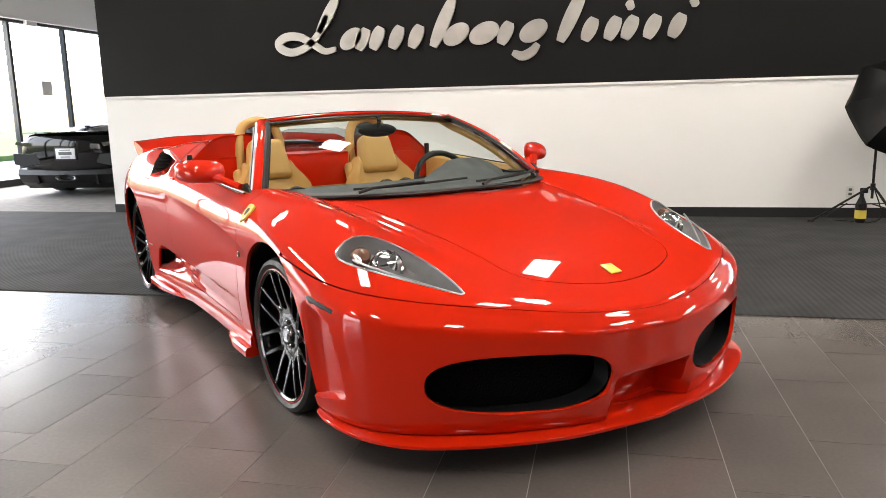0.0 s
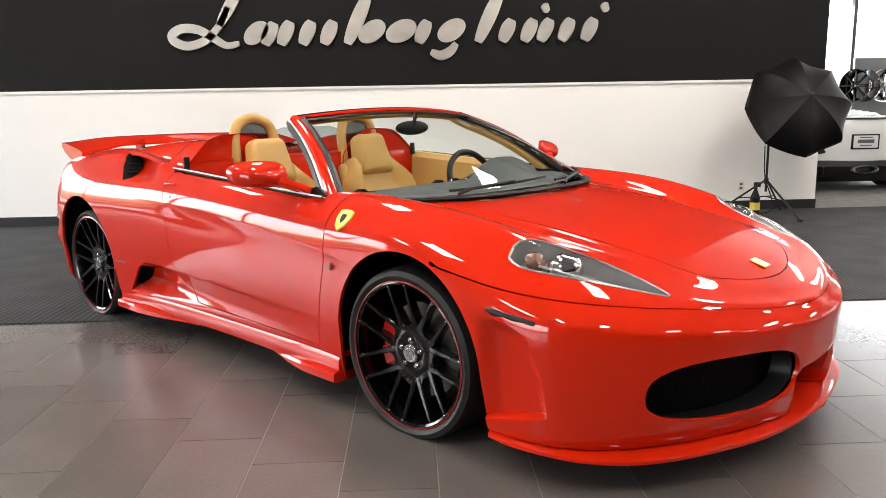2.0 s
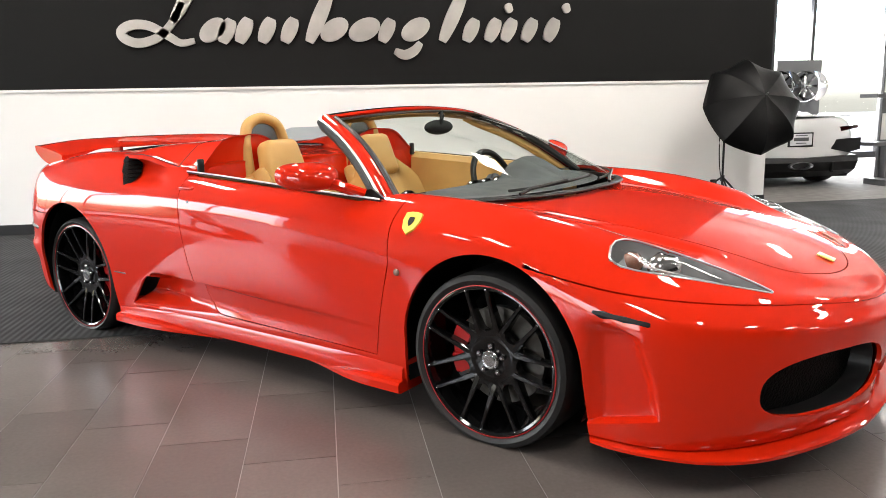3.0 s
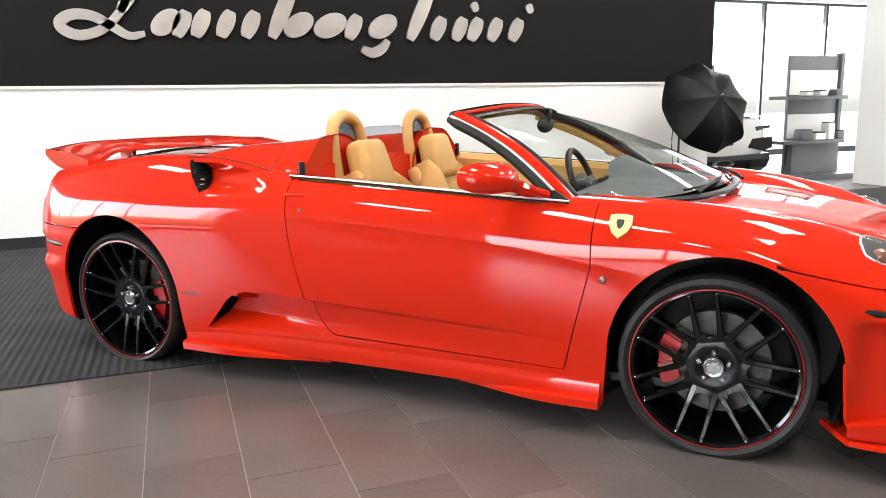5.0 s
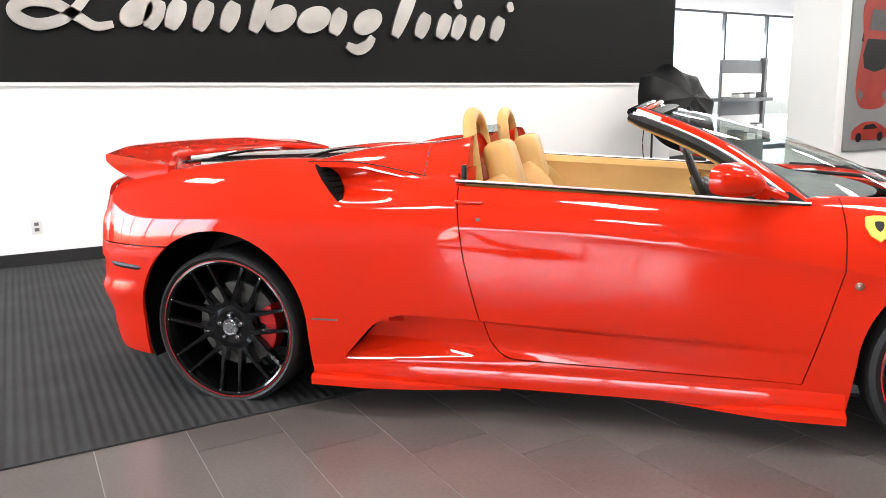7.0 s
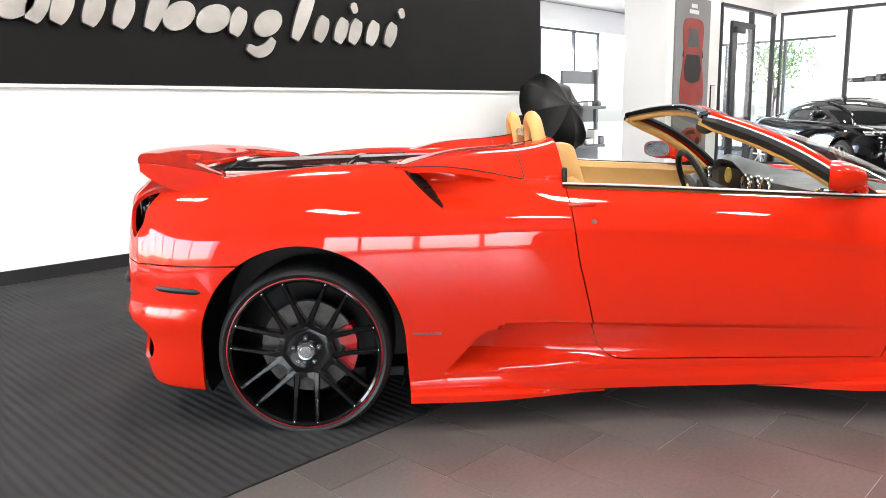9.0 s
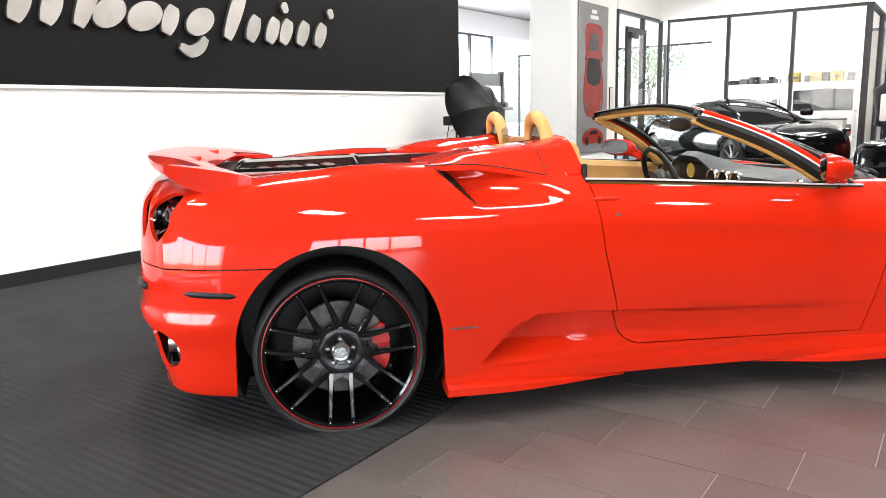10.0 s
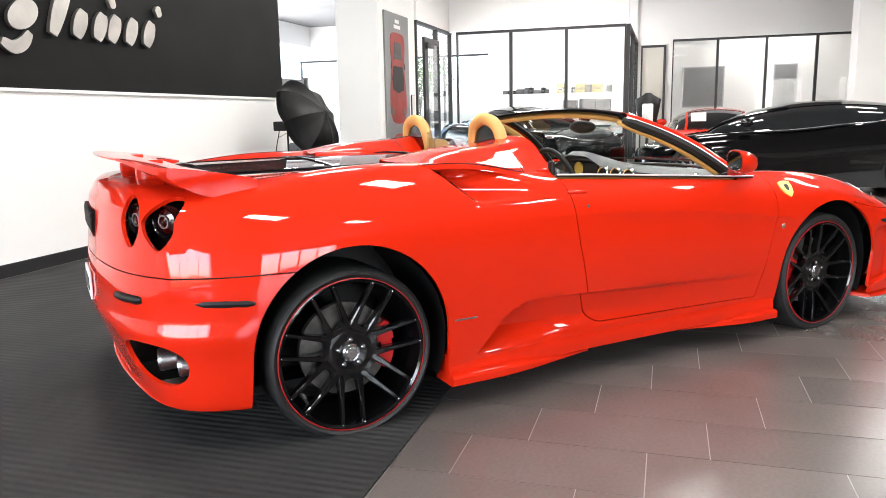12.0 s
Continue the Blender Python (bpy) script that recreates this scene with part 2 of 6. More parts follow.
def slab(outline, thick, plane, bm=None):
    """A flat piece: outline of (a, b) points, pulled through `thick`, set by the matrix plane (a to x, b to y, thickness to z)."""
    bm = bm or bmesh.new()
    lo = [bm.verts.new(plane @ Vector((a, b, 0))) for a, b in outline]
    hi = [bm.verts.new(plane @ Vector((a, b, thick))) for a, b in outline]
    bm.faces.new(lo[::-1])
    bm.faces.new(hi)
    for i in range(len(lo)):
        j = (i + 1) % len(lo)
        bm.faces.new((lo[i], lo[j], hi[j], hi[i]))
    return bm

def loft(sections, closed=False, bm=None, caps=False):
    """Skin a row of equal-length point rows."""
    bm = bm or bmesh.new()
    rows = [[bm.verts.new(p) for p in s] for s in sections]
    n = len(rows[0])
    for p, q in zip(rows, rows[1:]):
        for k in range(n if closed else n - 1):
            bm.faces.new((p[k], p[(k + 1) % n], q[(k + 1) % n], q[k]))
    if caps:
        bm.faces.new(rows[0][::-1])
        bm.faces.new(rows[-1])
    return bm


# ---- the hall ----
FLOOR_W, FLOOR_E, FLOOR_S, FLOOR_N = -10.4, 16.0, -7.0, 14.5
CEIL = 3.9
MAT_EDGE = 4.225


def structure(name, bm, mat, label="", smooth=False):
    ob = link_mesh(name, bm, mat, None, smooth)
    return tagged(ob, label, kind="structure")


structure("ground", box(-80, 80, -80, 80, -0.40, -0.12), M["paving"], "pale concrete paving outside the hall")
structure("floor", box(FLOOR_W, FLOOR_E, FLOOR_S, FLOOR_N, -0.12, -0.0015), M["grout"], "floor bed with pale grout lines")
structure("ceiling", box(FLOOR_W - 0.2, FLOOR_E + 0.2, FLOOR_S - 0.2, FLOOR_N + 0.2, CEIL, CEIL + 0.2), M["ceiling"], "plain pale grey ceiling")

SIGN_Y, SIGN_L, SIGN_R, BORDER = 8.10, -5.92, 3.24, 1.375
structure("wall_sign", box(SIGN_L, SIGN_R, SIGN_Y, SIGN_Y + 0.35, 0.0, BORDER), M["wall_white"], "white painted lower part of the sign wall")
structure("wall_sign_upper", box(SIGN_L, SIGN_R, SIGN_Y - 0.012, SIGN_Y + 0.35, BORDER + 0.025, CEIL), M["wall_dark"], "charcoal painted upper part of the sign wall")
structure("trim", box(SIGN_L, SIGN_R, SIGN_Y - 0.02, SIGN_Y + 0.35, BORDER, BORDER + 0.025), M["wall_white"], "thin white ledge between the wall colours")
structure("baseboard", box(SIGN_L - 0.006, SIGN_R + 0.006, SIGN_Y - 0.012, SIGN_Y + 0.356, 0.0, 0.10), M["base_black"], "black rubber skirting of the sign wall")

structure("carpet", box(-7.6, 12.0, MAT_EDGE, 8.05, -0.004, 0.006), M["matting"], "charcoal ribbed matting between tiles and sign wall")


def window_front(name, p0, p1, z0, z1, mullions, label, sill=0.12, head=None, rail=0.05):
    """A glazed front from p0 to p1 (plan points): black frame bars and single panes, a solid head above."""
    top = new(name)
    tagged(top, label, kind="structure")
    a, b = Vector((*p0, 0)), Vector((*p1, 0))
    d = (b - a)
    ln = d.length
    top.matrix_basis = Matrix.Translation(a) @ Matrix.Rotation(math.atan2(d.y, d.x), 4, "Z")
    part("window_sill", box(0, ln, -0.06, 0.06, 0, sill), M["frame_black"], top, smooth=False)
    part("window_head", box(0, ln, -0.05, 0.05, z1 - rail, z1), M["frame_black"], top, smooth=False)
    xs = [0] + list(mullions) + [ln]
    for x in xs:
        part("mullion", box(max(x - 0.03, 0), min(x + 0.03, ln), -0.045, 0.045, sill, z1 - rail), M["frame_black"], top, smooth=False)
    for x, y in zip(xs, xs[1:]):
        g = part("pane", box(x + 0.03, y - 0.03, -0.004, 0.004, sill, z1 - rail), M["clear"], top, smooth=False)
        g.visible_shadow = False
    return top


HEAD = 2.90
window_front("window_west", (-10.3, 3.2), (-10.3, 14.4), 0, HEAD, [1.4 * k for k in range(1, 8)], "long black-framed window front onto the lawn")
window_front("window_southwest", (-10.3, -7.0), (-10.3, -1.0), 0, HEAD, [1.5, 3.0, 4.5], "black-framed windows beside the white wall")
structure("wall_west_middle", box(-10.45, -10.15, -1.0, 3.2, 0, HEAD), M["wall_white"], "white wall between the west windows")
structure("wall_west", box(-10.45, -10.15, -7.0, 14.5, HEAD, CEIL), M["wall_white"], "white bulkhead over the west windows")
# unseen south wall, coloured charcoal to darken what the front bumper reflects
structure("wall_south", box(-10.4, 16.0, -7.15, -6.95, 0, CEIL), M["wall_dark"], "unseen wall added behind the visitor, charcoal to dim the car's front")
window_front("window_north", (3.4, 14.1), (14.0, 14.1), 0, 3.30, [1.8, 3.66, 4.5, 6.12, 7.87, 9.4], "tall black-framed windows behind the display shelf")
structure("wall_north", box(-10.3, 3.4, 14.3, 14.5, 0, CEIL), M["wall_white"], "plain white rear wall")
structure("wall_north_bulkhead", box(3.4, 16.0, 14.0, 14.2, 3.30, CEIL), M["wall_white"], "white bulkhead over the north windows")
structure("wall_east", box(16.0, 16.2, -7.0, 8.2, 0, CEIL), M["wall_white"], "plain white end wall")
structure("wall_east_bulkhead", box(16.0, 16.2, 8.2, 14.5, HEAD, CEIL), M["wall_white"], "white bulkhead over the east windows")
window_front("window_east", (16.1, 8.2), (16.1, 14.4), 0, HEAD, [1.55, 3.1, 4.65], "black-framed windows with trees behind")

# poster wall and the glazed offices
structure("column", box(6.28, 8.1, 7.95, 8.7, 0, CEIL), M["wall_white"], "broad white pillar that carries the poster")
structure("wall_entrance_head", box(8.1, 10.5, 7.9, 8.0, HEAD, CEIL), M["wall_white"], "white bulkhead over the entrance doors")
window_front("window_entrance", (8.1, 7.95), (10.45, 7.95), 0, HEAD, [1.3], "black-framed entrance glazing with daylight behind")
window_front("window_office", (10.3, 4.25), (10.3, 7.75), 0, 2.88, [1.18, 2.33], "black-framed glass front of a bright display office")
window_front("window_office_side", (10.3, 4.22), (14.3, 4.22), 0, 2.88, [2.0], "glass side of the display office")
structure("wall_office_head", box(10.25, 10.4, 4.2, 7.9, 2.88, CEIL), M["wall_white"], "white bulkhead over the office glass")
structure("wall_office_back", box(14.3, 14.45, 4.2, 8.0, 0, CEIL), M["wall_white"], "white rear wall of the display office")
window_front("window_office_far", (14.4, -1.0), (14.4, 3.35), 0, HEAD, [1.1, 2.2, 3.3], "black-framed glass front of a far office")
structure("wall_office_far_head", box(14.35, 14.5, -7, 4.2, HEAD, CEIL), M["wall_white"], "white bulkhead over the far office glass")
structure("wall_office_link", box(14.35, 14.5, 3.36, 4.2, 0, HEAD), M["wall_white"], "short white wall between the offices")
door_far = structure("door_1", box(14.31, 14.345, 3.56, 4.06, 0.0, 2.72), M["cream"], "closed cream office door in a black frame")
for y0, y1, z0, z1 in ((3.50, 3.56, 0.0, 2.78), (4.06, 4.10, 0.0, 2.78), (3.56, 4.06, 2.72, 2.78)):
    part("door_frame", box(14.29, 14.348, y0, y1, z0, z1), M["frame_black"], door_far, smooth=False)
structure("column_far", box(11.3, 11.9, -0.9, -0.1, 0, CEIL), M["wall_white"], "square white pillar before the far offices")

# lawn and trees outside the west windows
structure("lawn", box(-70, -18.5, -70, 70, -0.12, 0.05), M["grass"], "sunlit lawn outside the west windows")

# ceiling lamps
lamp_parts = thing("ceiling_light", "recessed white ceiling light panel, switched on", "ceiling light", pose(-5.0, 0.0, CEIL), "ceiling light panels")
part("frame", box(-0.22, 0.22, -0.44, 0.44, -0.025, 0.0, 0.004), M["wall_white"], lamp_parts, smooth=False)
part("diffuser", box(-0.18, 0.18, -0.40, 0.40, -0.032, -0.024), M["lamp"], lamp_parts, smooth=False)
for ix in range(6):
    for iy in range(3):
        if ix or iy:
            copy_thing(lamp_parts, pose(-5.0 + 2.7 * ix, 3.0 * iy, CEIL))
for px, py in ((12.3, 5.0), (12.3, 6.8), (15.2, 1.0), (7.0, 10.3), (9.5, 10.3), (12.5, 10.0)):
    copy_thing(lamp_parts, pose(px, py, CEIL))

# ---- red sports car ----
# Local axes: x forward from the middle of the wheelbase, y to the car's left, z up from the floor.
HUB_X, HUB_Z = 1.291, 0.2945
CAR = pose(-1.505, 4.159, 0.0, 0, 0, -45)
red_car = thing("sports_car", "glossy red open two-seat sports car with tan interior", "car", CAR)

# Long lines of the body, tail centre to nose centre: (along, half width, height) at fifteen stations.
XS_TOP = [-2.015, -1.975, -1.885, -1.68, -1.29, -0.93, -0.55, -0.15, 0.35, 0.95, 1.35, 1.70, 2.00, 2.19, 2.285]
CENTRE = [(0, .90), (0, .915), (0, .92), (0, .925), (0, .93), (0, .93), (0, .925), (0, .88), (0, .83), (0, .805), (0, .775), (0, .72), (0, .645), (0, .575), (0, .535)]
INNER = [(0, .885), (.30, .90), (.42, .91), (.45, .912), (.46, .925), (.46, .93), (.46, .93), (.50, .88), (.50, .84), (.50, .80), (.46, .768), (.42, .71), (.37, .636), (.22, .566), (0, .527)]
VALLEY = [(0, .865), (.38, .88), (.56, .90), (.62, .91), (.62, .935), (.62, .945), (.64, .935), (.66, .88), (.66, .845), (.64, .81), (.60, .762), (.57, .698), (.52, .624), (.31, .556), (0, .518)]
CREST = [(0, .84), (.43, .85), (.68, .87), (.77, .895), (.785, .945), (.79, .945), (.80, .905), (.80, .875), (.80, .845), (.76, .83), (.755, .805), (.735, .735), (.65, .618), (.39, .546), (0, .508)]
SHOULDER = [(0, .80), (.46, .80), (.75, .81), (.86, .83), (.90, .845), (.90, .835), (.90, .825), (.898, .815), (.89, .795), (.872, .775), (.885, .745), (.868, .662), (.78, .592), (.45, .532), (0, .494)]
FLANK = [(0, .62), (.48, .62), (.79, .63), (.925, .66), (.962, .70), (.957, .695), (.948, .69), (.944, .685), (.938, .675), (.932, .665), (.955, .68), (.95, .572), (.875, .510), (.50, .464), (0, .440)]
WAIST = [(0, .42), (.50, .42), (.80, .42), (.925, .42), (.96, .42), (.95, .42), (.94, .40), (.938, .40), (.933, .40), (.93, .42), (.95, .42), (.95, .40), (.89, .37), (.53, .35), (0, .34)]
SILL = [(0, .22), (.50, .22), (.79, .21), (.90, .20), (.93, .20), (.93, .20), (.90, .20), (.885, .20), (.885, .20), (.90, .20), (.93, .20), (.935, .20), (.875, .20), (.52, .20), (0, .20)]
FOOT = [(0, .17), (.48, .17), (.76, .165), (.87, .16), (.90, .13), (.90, .13), (.88, .13), (.87, .13), (.87, .13), (.88, .12), (.90, .13), (.922, .138), (.858, .138), (.505, .138), (0, .138)]
XS_MID = [-2.07, -2.03, -1.915, -1.68, -1.29, -0.93, -0.55, -0.15, 0.35, 0.86, 1.29, 1.66, 2.00, 2.275, 2.40]
XS_LOW = [-2.01, -1.97, -1.885, -1.68, -1.29, -0.93, -0.55, -0.15, 0.35, 0.86, 1.29, 1.66, 2.00, 2.26, 2.39]


def blend_xs(t):
    return [a + (b - a) * t for a, b in zip(XS_TOP, XS_MID)]


def ramp01(x):
    return min(max((x - 1.7) / 0.3, 0.0), 1.0)


def net():
    rows = []
    for line, xs in ((CENTRE, XS_TOP), (INNER, blend_xs(0.15)), (VALLEY, blend_xs(0.3)), (CREST, blend_xs(0.5)), (SHOULDER, blend_xs(0.7)), (FLANK, XS_MID), (WAIST, XS_MID), (SILL, XS_LOW), (FOOT, [x - 0.016 * ramp01(x) for x in XS_LOW])):
        rows.append([(x, w, z) for x, (w, z) in zip(xs, line)])
    return np.array(rows)


def basis(n, sub):
    """Rows of uniform cubic B-spline weights for n points, sub steps a span, with one phantom at each end."""
    out = []
    for i in range(n - 1):
        for k in range(sub + (i == n - 2)):
            t = k / sub
            row = np.zeros(n + 2)
            row[i:i + 4] = [(1 - t) ** 3 / 6, (3 * t ** 3 - 6 * t * t + 4) / 6, (-3 * t ** 3 + 3 * t * t + 3 * t + 1) / 6, t ** 3 / 6]
            out.append(row)
    return np.array(out)


def surface(p, su, sv, rounds=3):
    """Smooth surface near-through the net p[line, station]; mirrored at the ends of the stations and at the centre line."""
    flip = np.array([1, -1, 1])

    def padded(q):
        q = np.concatenate([(q[:, 1] * flip)[:, None], q, (q[:, -2] * flip)[:, None]], 1)
        return np.concatenate([(q[1] * flip)[None], q, (2 * q[-1] - q[-2])[None]], 0)

    def at(q, a, b):
        return np.einsum("li,ijc,sj->lsc", basis(q.shape[0], b), padded(q), basis(q.shape[1], a))

    q = p.copy()
    for _ in range(rounds):
        q = q + (p - at(q, 1, 1))
    return at(q, su, sv)


SKIN = surface(net(), 16, 10)
NL, NS = SKIN.shape[:2]
U_STEP, V_STEP = 16, 10


def ramp(a, b, x):
    t = min(max((x - a) / (b - a), 0.0), 1.0)
    return t * t * (3 - 2 * t)


def crease_z(x):
    """Height of the long crease from the side scoop along the door."""
    return 0.402 - 0.0385 * max(0.0, x + 0.42)


def side_lip(s):
    """The curved rear lip of the lower side scoop: positive ahead of it."""
    if s.y < 0.6 or not 0.200 < s.z < 0.4015 or s.x > -0.45:
        return 9.0
    return s.x - (-0.795 + 0.90 * (s.z - 0.212) + 0.06 * max(0.0, (s.z - 0.34) / 0.062) ** 3)


def shoulder_lip(s):
    """The forward-facing lip of the upper scoop: positive ahead of it."""
    if s.y < 0.6 or not 0.802 < s.z < 0.944 or s.x < -1.05:
        return 9.0
    return s.x - (-0.765 - 1.08 * (s.z - 0.79) - 0.9 * (s.z - 0.79) * (0.935 - s.z))


def press_side(co):
    h = crease_z(co.x) - co.z
    if co.x < -0.83 or co.x > 0.86 or co.y < 0.6 or h <= 0:
        return
    deep = float(np.interp(co.x, [-0.8, -0.6, -0.35, 0.0, 0.4, 0.85], [0.10, 0.10, 0.060, 0.030, 0.016, 0.0]))
    co.y -= deep * ramp(0.0, 0.022, h) * ramp(0.212, 0.285, co.z)


def side_crease(s):
    if s.y < 0.6 or not -0.60 < s.x < 0.86 or not 0.25 < s.z < 0.55:
        return 1.0
    return s.z - crease_z(s.x)


def scallop_edge(z):
    """Where the hollow behind the front wheel-side corner ends, along the car."""
    return float(np.interp(z, [0.14, 0.18, 0.23, 0.35, 0.48, 0.515], [1.945, 1.93, 1.908, 1.888, 1.845, 1.76]))


def scallop(s):
    if s.y < 0.5 or not 1.6 < s.x < 2.05 or not 0.12 < s.z < 0.53:
        return 1.0
    return s.x - scallop_edge(s.z)


def scallop_floor(s):
    if s.y < 0.5 or not 1.66 < s.x < 1.96 or s.z > 0.30:
        return 1.0
    return s.z - (0.190 + 0.24 * (s.x - 1.73))


def press_scallop(co):
    if co.y < 0.5 or not 1.6 < co.x < 2.0 or co.z > 0.53:
        return
    e, low = scallop_edge(co.z), 0.190 + 0.24 * (co.x - 1.73)
    co.y -= 0.040 * ramp(e, e - 0.045, co.x) * ramp(1.66, 1.715, co.x) * ramp(0.520, 0.475, co.z) * ramp(low, low + 0.010, co.z)


def press_shoulder(co):
    ahead = co.x - (-0.765 - 1.08 * (co.z - 0.79) - 0.9 * (co.z - 0.79) * (0.935 - co.z))
    if ahead < -1e-4 or co.y < 0.6:
        return
    d = ramp(0.40, 0.02, ahead) * ramp(0.795, 0.850, co.z) * ramp(0.952, 0.895, co.z)
    co.y -= 0.092 * d
    co.z -= 0.006 * d


def shape_nose(p):
    """The sunk middle of the front bumper, the rear ledge and the wing folds."""
    x, w, z = p
    if x > 1.5 and z < 0.52:
        mid = ramp(0.180, 0.145, w) * ramp(0.300, 0.262, z) * ramp(0.10, 0.15, z)
        if x > 2.2:
            x -= 0.120 * mid
    if x < -1.55 and 0.3 < z < 0.5:
        ridge = 0.012 * ramp(0.475, 0.440, z) * ramp(0.33, 0.43, z) * ramp(-1.60, -1.72, x)
        w += ridge if w > 0.45 else 0
        x -= ridge
    if 1.05 < x < 2.0 and z > 0.6:
        line = 0.575 - 0.14 * (x - 1.2)
        fade = ramp(1.05, 1.25, x) * ramp(2.0, 1.75, x)
        z -= 0.010 * fade * ramp(line - 0.022, line, w) * ramp(line + 0.075, line + 0.01, w)
    return (x, w, z)


def ledge(p, u, v):
    """The fold that runs across the front bumper above the intakes."""
    if u < 11.4:
        return p
    rise = min(max((v - 4.35) / 0.6, 0.0), 1.0) if v < 4.95 else max(0.0, 1 - (v - 4.95) / 0.9) ** 1.6
    d = Vector((p[0] - 1.2, p[1], 0)).normalized() * 0.014 * rise * ramp(11.4, 11.95, u)
    return (p[0] + d.x, p[1] + (d.y if u < NS / U_STEP - 0.1 and p[1] > 0.01 else 0.0), p[2] + 0.004 * rise * ramp(11.4, 11.95, u))


def skin_w(x, z):
    """Half width of the body at a place on its side."""
    side = SKIN[3 * 10:]
    d = (side[..., 0] - x) ** 2 + (side[..., 2] - z) ** 2 + (side[..., 1] < 0.5) * 9
    return float(side.reshape(-1, 3)[int(np.argmin(d))][1])


def skin_frame(x, z, side):
    """A pose on the body's side: its z out of the skin, its y up along it."""
    p = SKIN[3 * 10:]
    d = (p[..., 0] - x) ** 2 + (p[..., 2] - z) ** 2 + (p[..., 1] < 0.5) * 9
    l, s = np.unravel_index(int(np.argmin(d)), d.shape)
    l, s = min(max(l, 2), p.shape[0] - 3), min(max(s, 2), p.shape[1] - 3)
    along, down = Vector(p[l, s + 2] - p[l, s - 2]), Vector(p[l + 2, s] - p[l - 2, s])
    out = along.cross(down).normalized()
    if out.y < 0:
        out.negate()
    c = Vector((x, p[l, s][1], z))
    out.y *= side
    c.y *= side
    up = (Vector((0, 0, 1)) - out * out.z).normalized()
    right = up.cross(out)
    m = Matrix((right, up, out)).transposed().to_4x4()
    m.translation = c
    return m


class Spot:
    """A place on the skin with its stations along and across."""

    def __init__(self, co, u, v):
        self.co, self.u, self.v = co, u, v
        self.x, self.y, self.z = co


def skin_bmesh():
    bm = bmesh.new()
    lu, lv = bm.verts.layers.float.new("u"), bm.verts.layers.float.new("v")
    grid = []
    for l in range(NL):
        row = []
        for s in range(NS):
            vert = bm.verts.new(ledge(shape_nose(SKIN[l, s]), s / U_STEP, l / V_STEP))
            vert[lu], vert[lv] = s / U_STEP, l / V_STEP
            row.append(vert)
        grid.append(row)
    for l in range(NL - 1):
        for s in range(NS - 1):
            bm.faces.new((grid[l][s], grid[l + 1][s], grid[l + 1][s + 1], grid[l][s + 1]))
    bmesh.ops.recalc_face_normals(bm, faces=bm.faces)
    return bm


def spot(bm, v):
    return Spot(v.co, v[bm.verts.layers.float["u"]], v[bm.verts.layers.float["v"]])


def face_spot(bm, f):
    lu, lv = bm.verts.layers.float["u"], bm.verts.layers.float["v"]
    n = len(f.verts)
    return Spot(f.calc_center_median(), sum(v[lu] for v in f.verts) / n, sum(v[lv] for v in f.verts) / n)


def cut(bm, f):
    """Split the faces of bm along f(spot) = 0."""
    val = {}
    for v in bm.verts:
        q = f(spot(bm, v))
        val[v] = q if abs(q) > 1e-6 else 1e-6
    made = set()
    for e in list(bm.edges):
        a, b = e.verts
        if val[a] * val[b] < 0 and abs(val[a] - val[b]) < 0.5:
            _, nv = bmesh.utils.edge_split(e, a, val[a] / (val[a] - val[b]))
            made.add(nv)
    for face in list(bm.faces):
        on = [v for v in face.verts if v in made]
        if len(on) == 2:
            try:
                bmesh.utils.face_split(face, on[0], on[1])
            except ValueError:
                pass
    return made


def step(bm, lip, press):
    """Part the skin along a lip and press in what lies ahead of it."""
    made = cut(bm, lip)
    bmesh.ops.split_edges(bm, edges=[e for e in bm.edges if e.verts[0] in made and e.verts[1] in made])
    bm.normal_update()
    ahead = [v for v in bm.verts if all(lip(face_spot(bm, f)) > 0 for f in v.link_faces)]
    for v in ahead:
        press(v.co)


def pull(bm, inside):
    """Take the faces whose middle lies inside out of bm, as a bmesh of their own."""
    take = [f for f in bm.faces if inside(face_spot(bm, f))]
    out = bmesh.new()
    lu, lv = out.verts.layers.float.new("u"), out.verts.layers.float.new("v")
    au, av = bm.verts.layers.float["u"], bm.verts.layers.float["v"]
    made = {}
    for f in take:
        vs = []
        for v in f.verts:
            if v not in made:
                made[v] = out.verts.new(v.co)
                made[v][lu], made[v][lv] = v[au], v[av]
            vs.append(made[v])
        out.faces.new(vs)
    bmesh.ops.delete(bm, geom=take, context="FACES")
    out.normal_update()
    return out


def seam(bm, f, g=0.0022):
    """A narrow open joint along f = 0."""
    cut(bm, lambda s: f(s) - g)
    cut(bm, lambda s: f(s) + g)
    pull(bm, lambda s: abs(f(s)) < g).free()


def flange(bm, depth=0.014):
    """Turn the open edges of a panel inwards, so that it shows its thickness."""
    bm.normal_update()
    edges = [e for e in bm.edges if e.is_boundary and not all(abs(v.co.y) < 1e-4 for v in e.verts)]
    if not edges:
        return bm
    normals = {v: v.normal.copy() for e in edges for v in e.verts}
    r = bmesh.ops.extrude_edge_only(bm, edges=edges)
    for v in (g for g in r["geom"] if isinstance(g, bmesh.types.BMVert)):
        src = min((e.other_vert(v) for e in v.link_edges if e.other_vert(v) in normals), key=lambda q: (q.co - v.co).length, default=None)
        if src is not None:
            v.co -= normals[src] * depth
    return bm


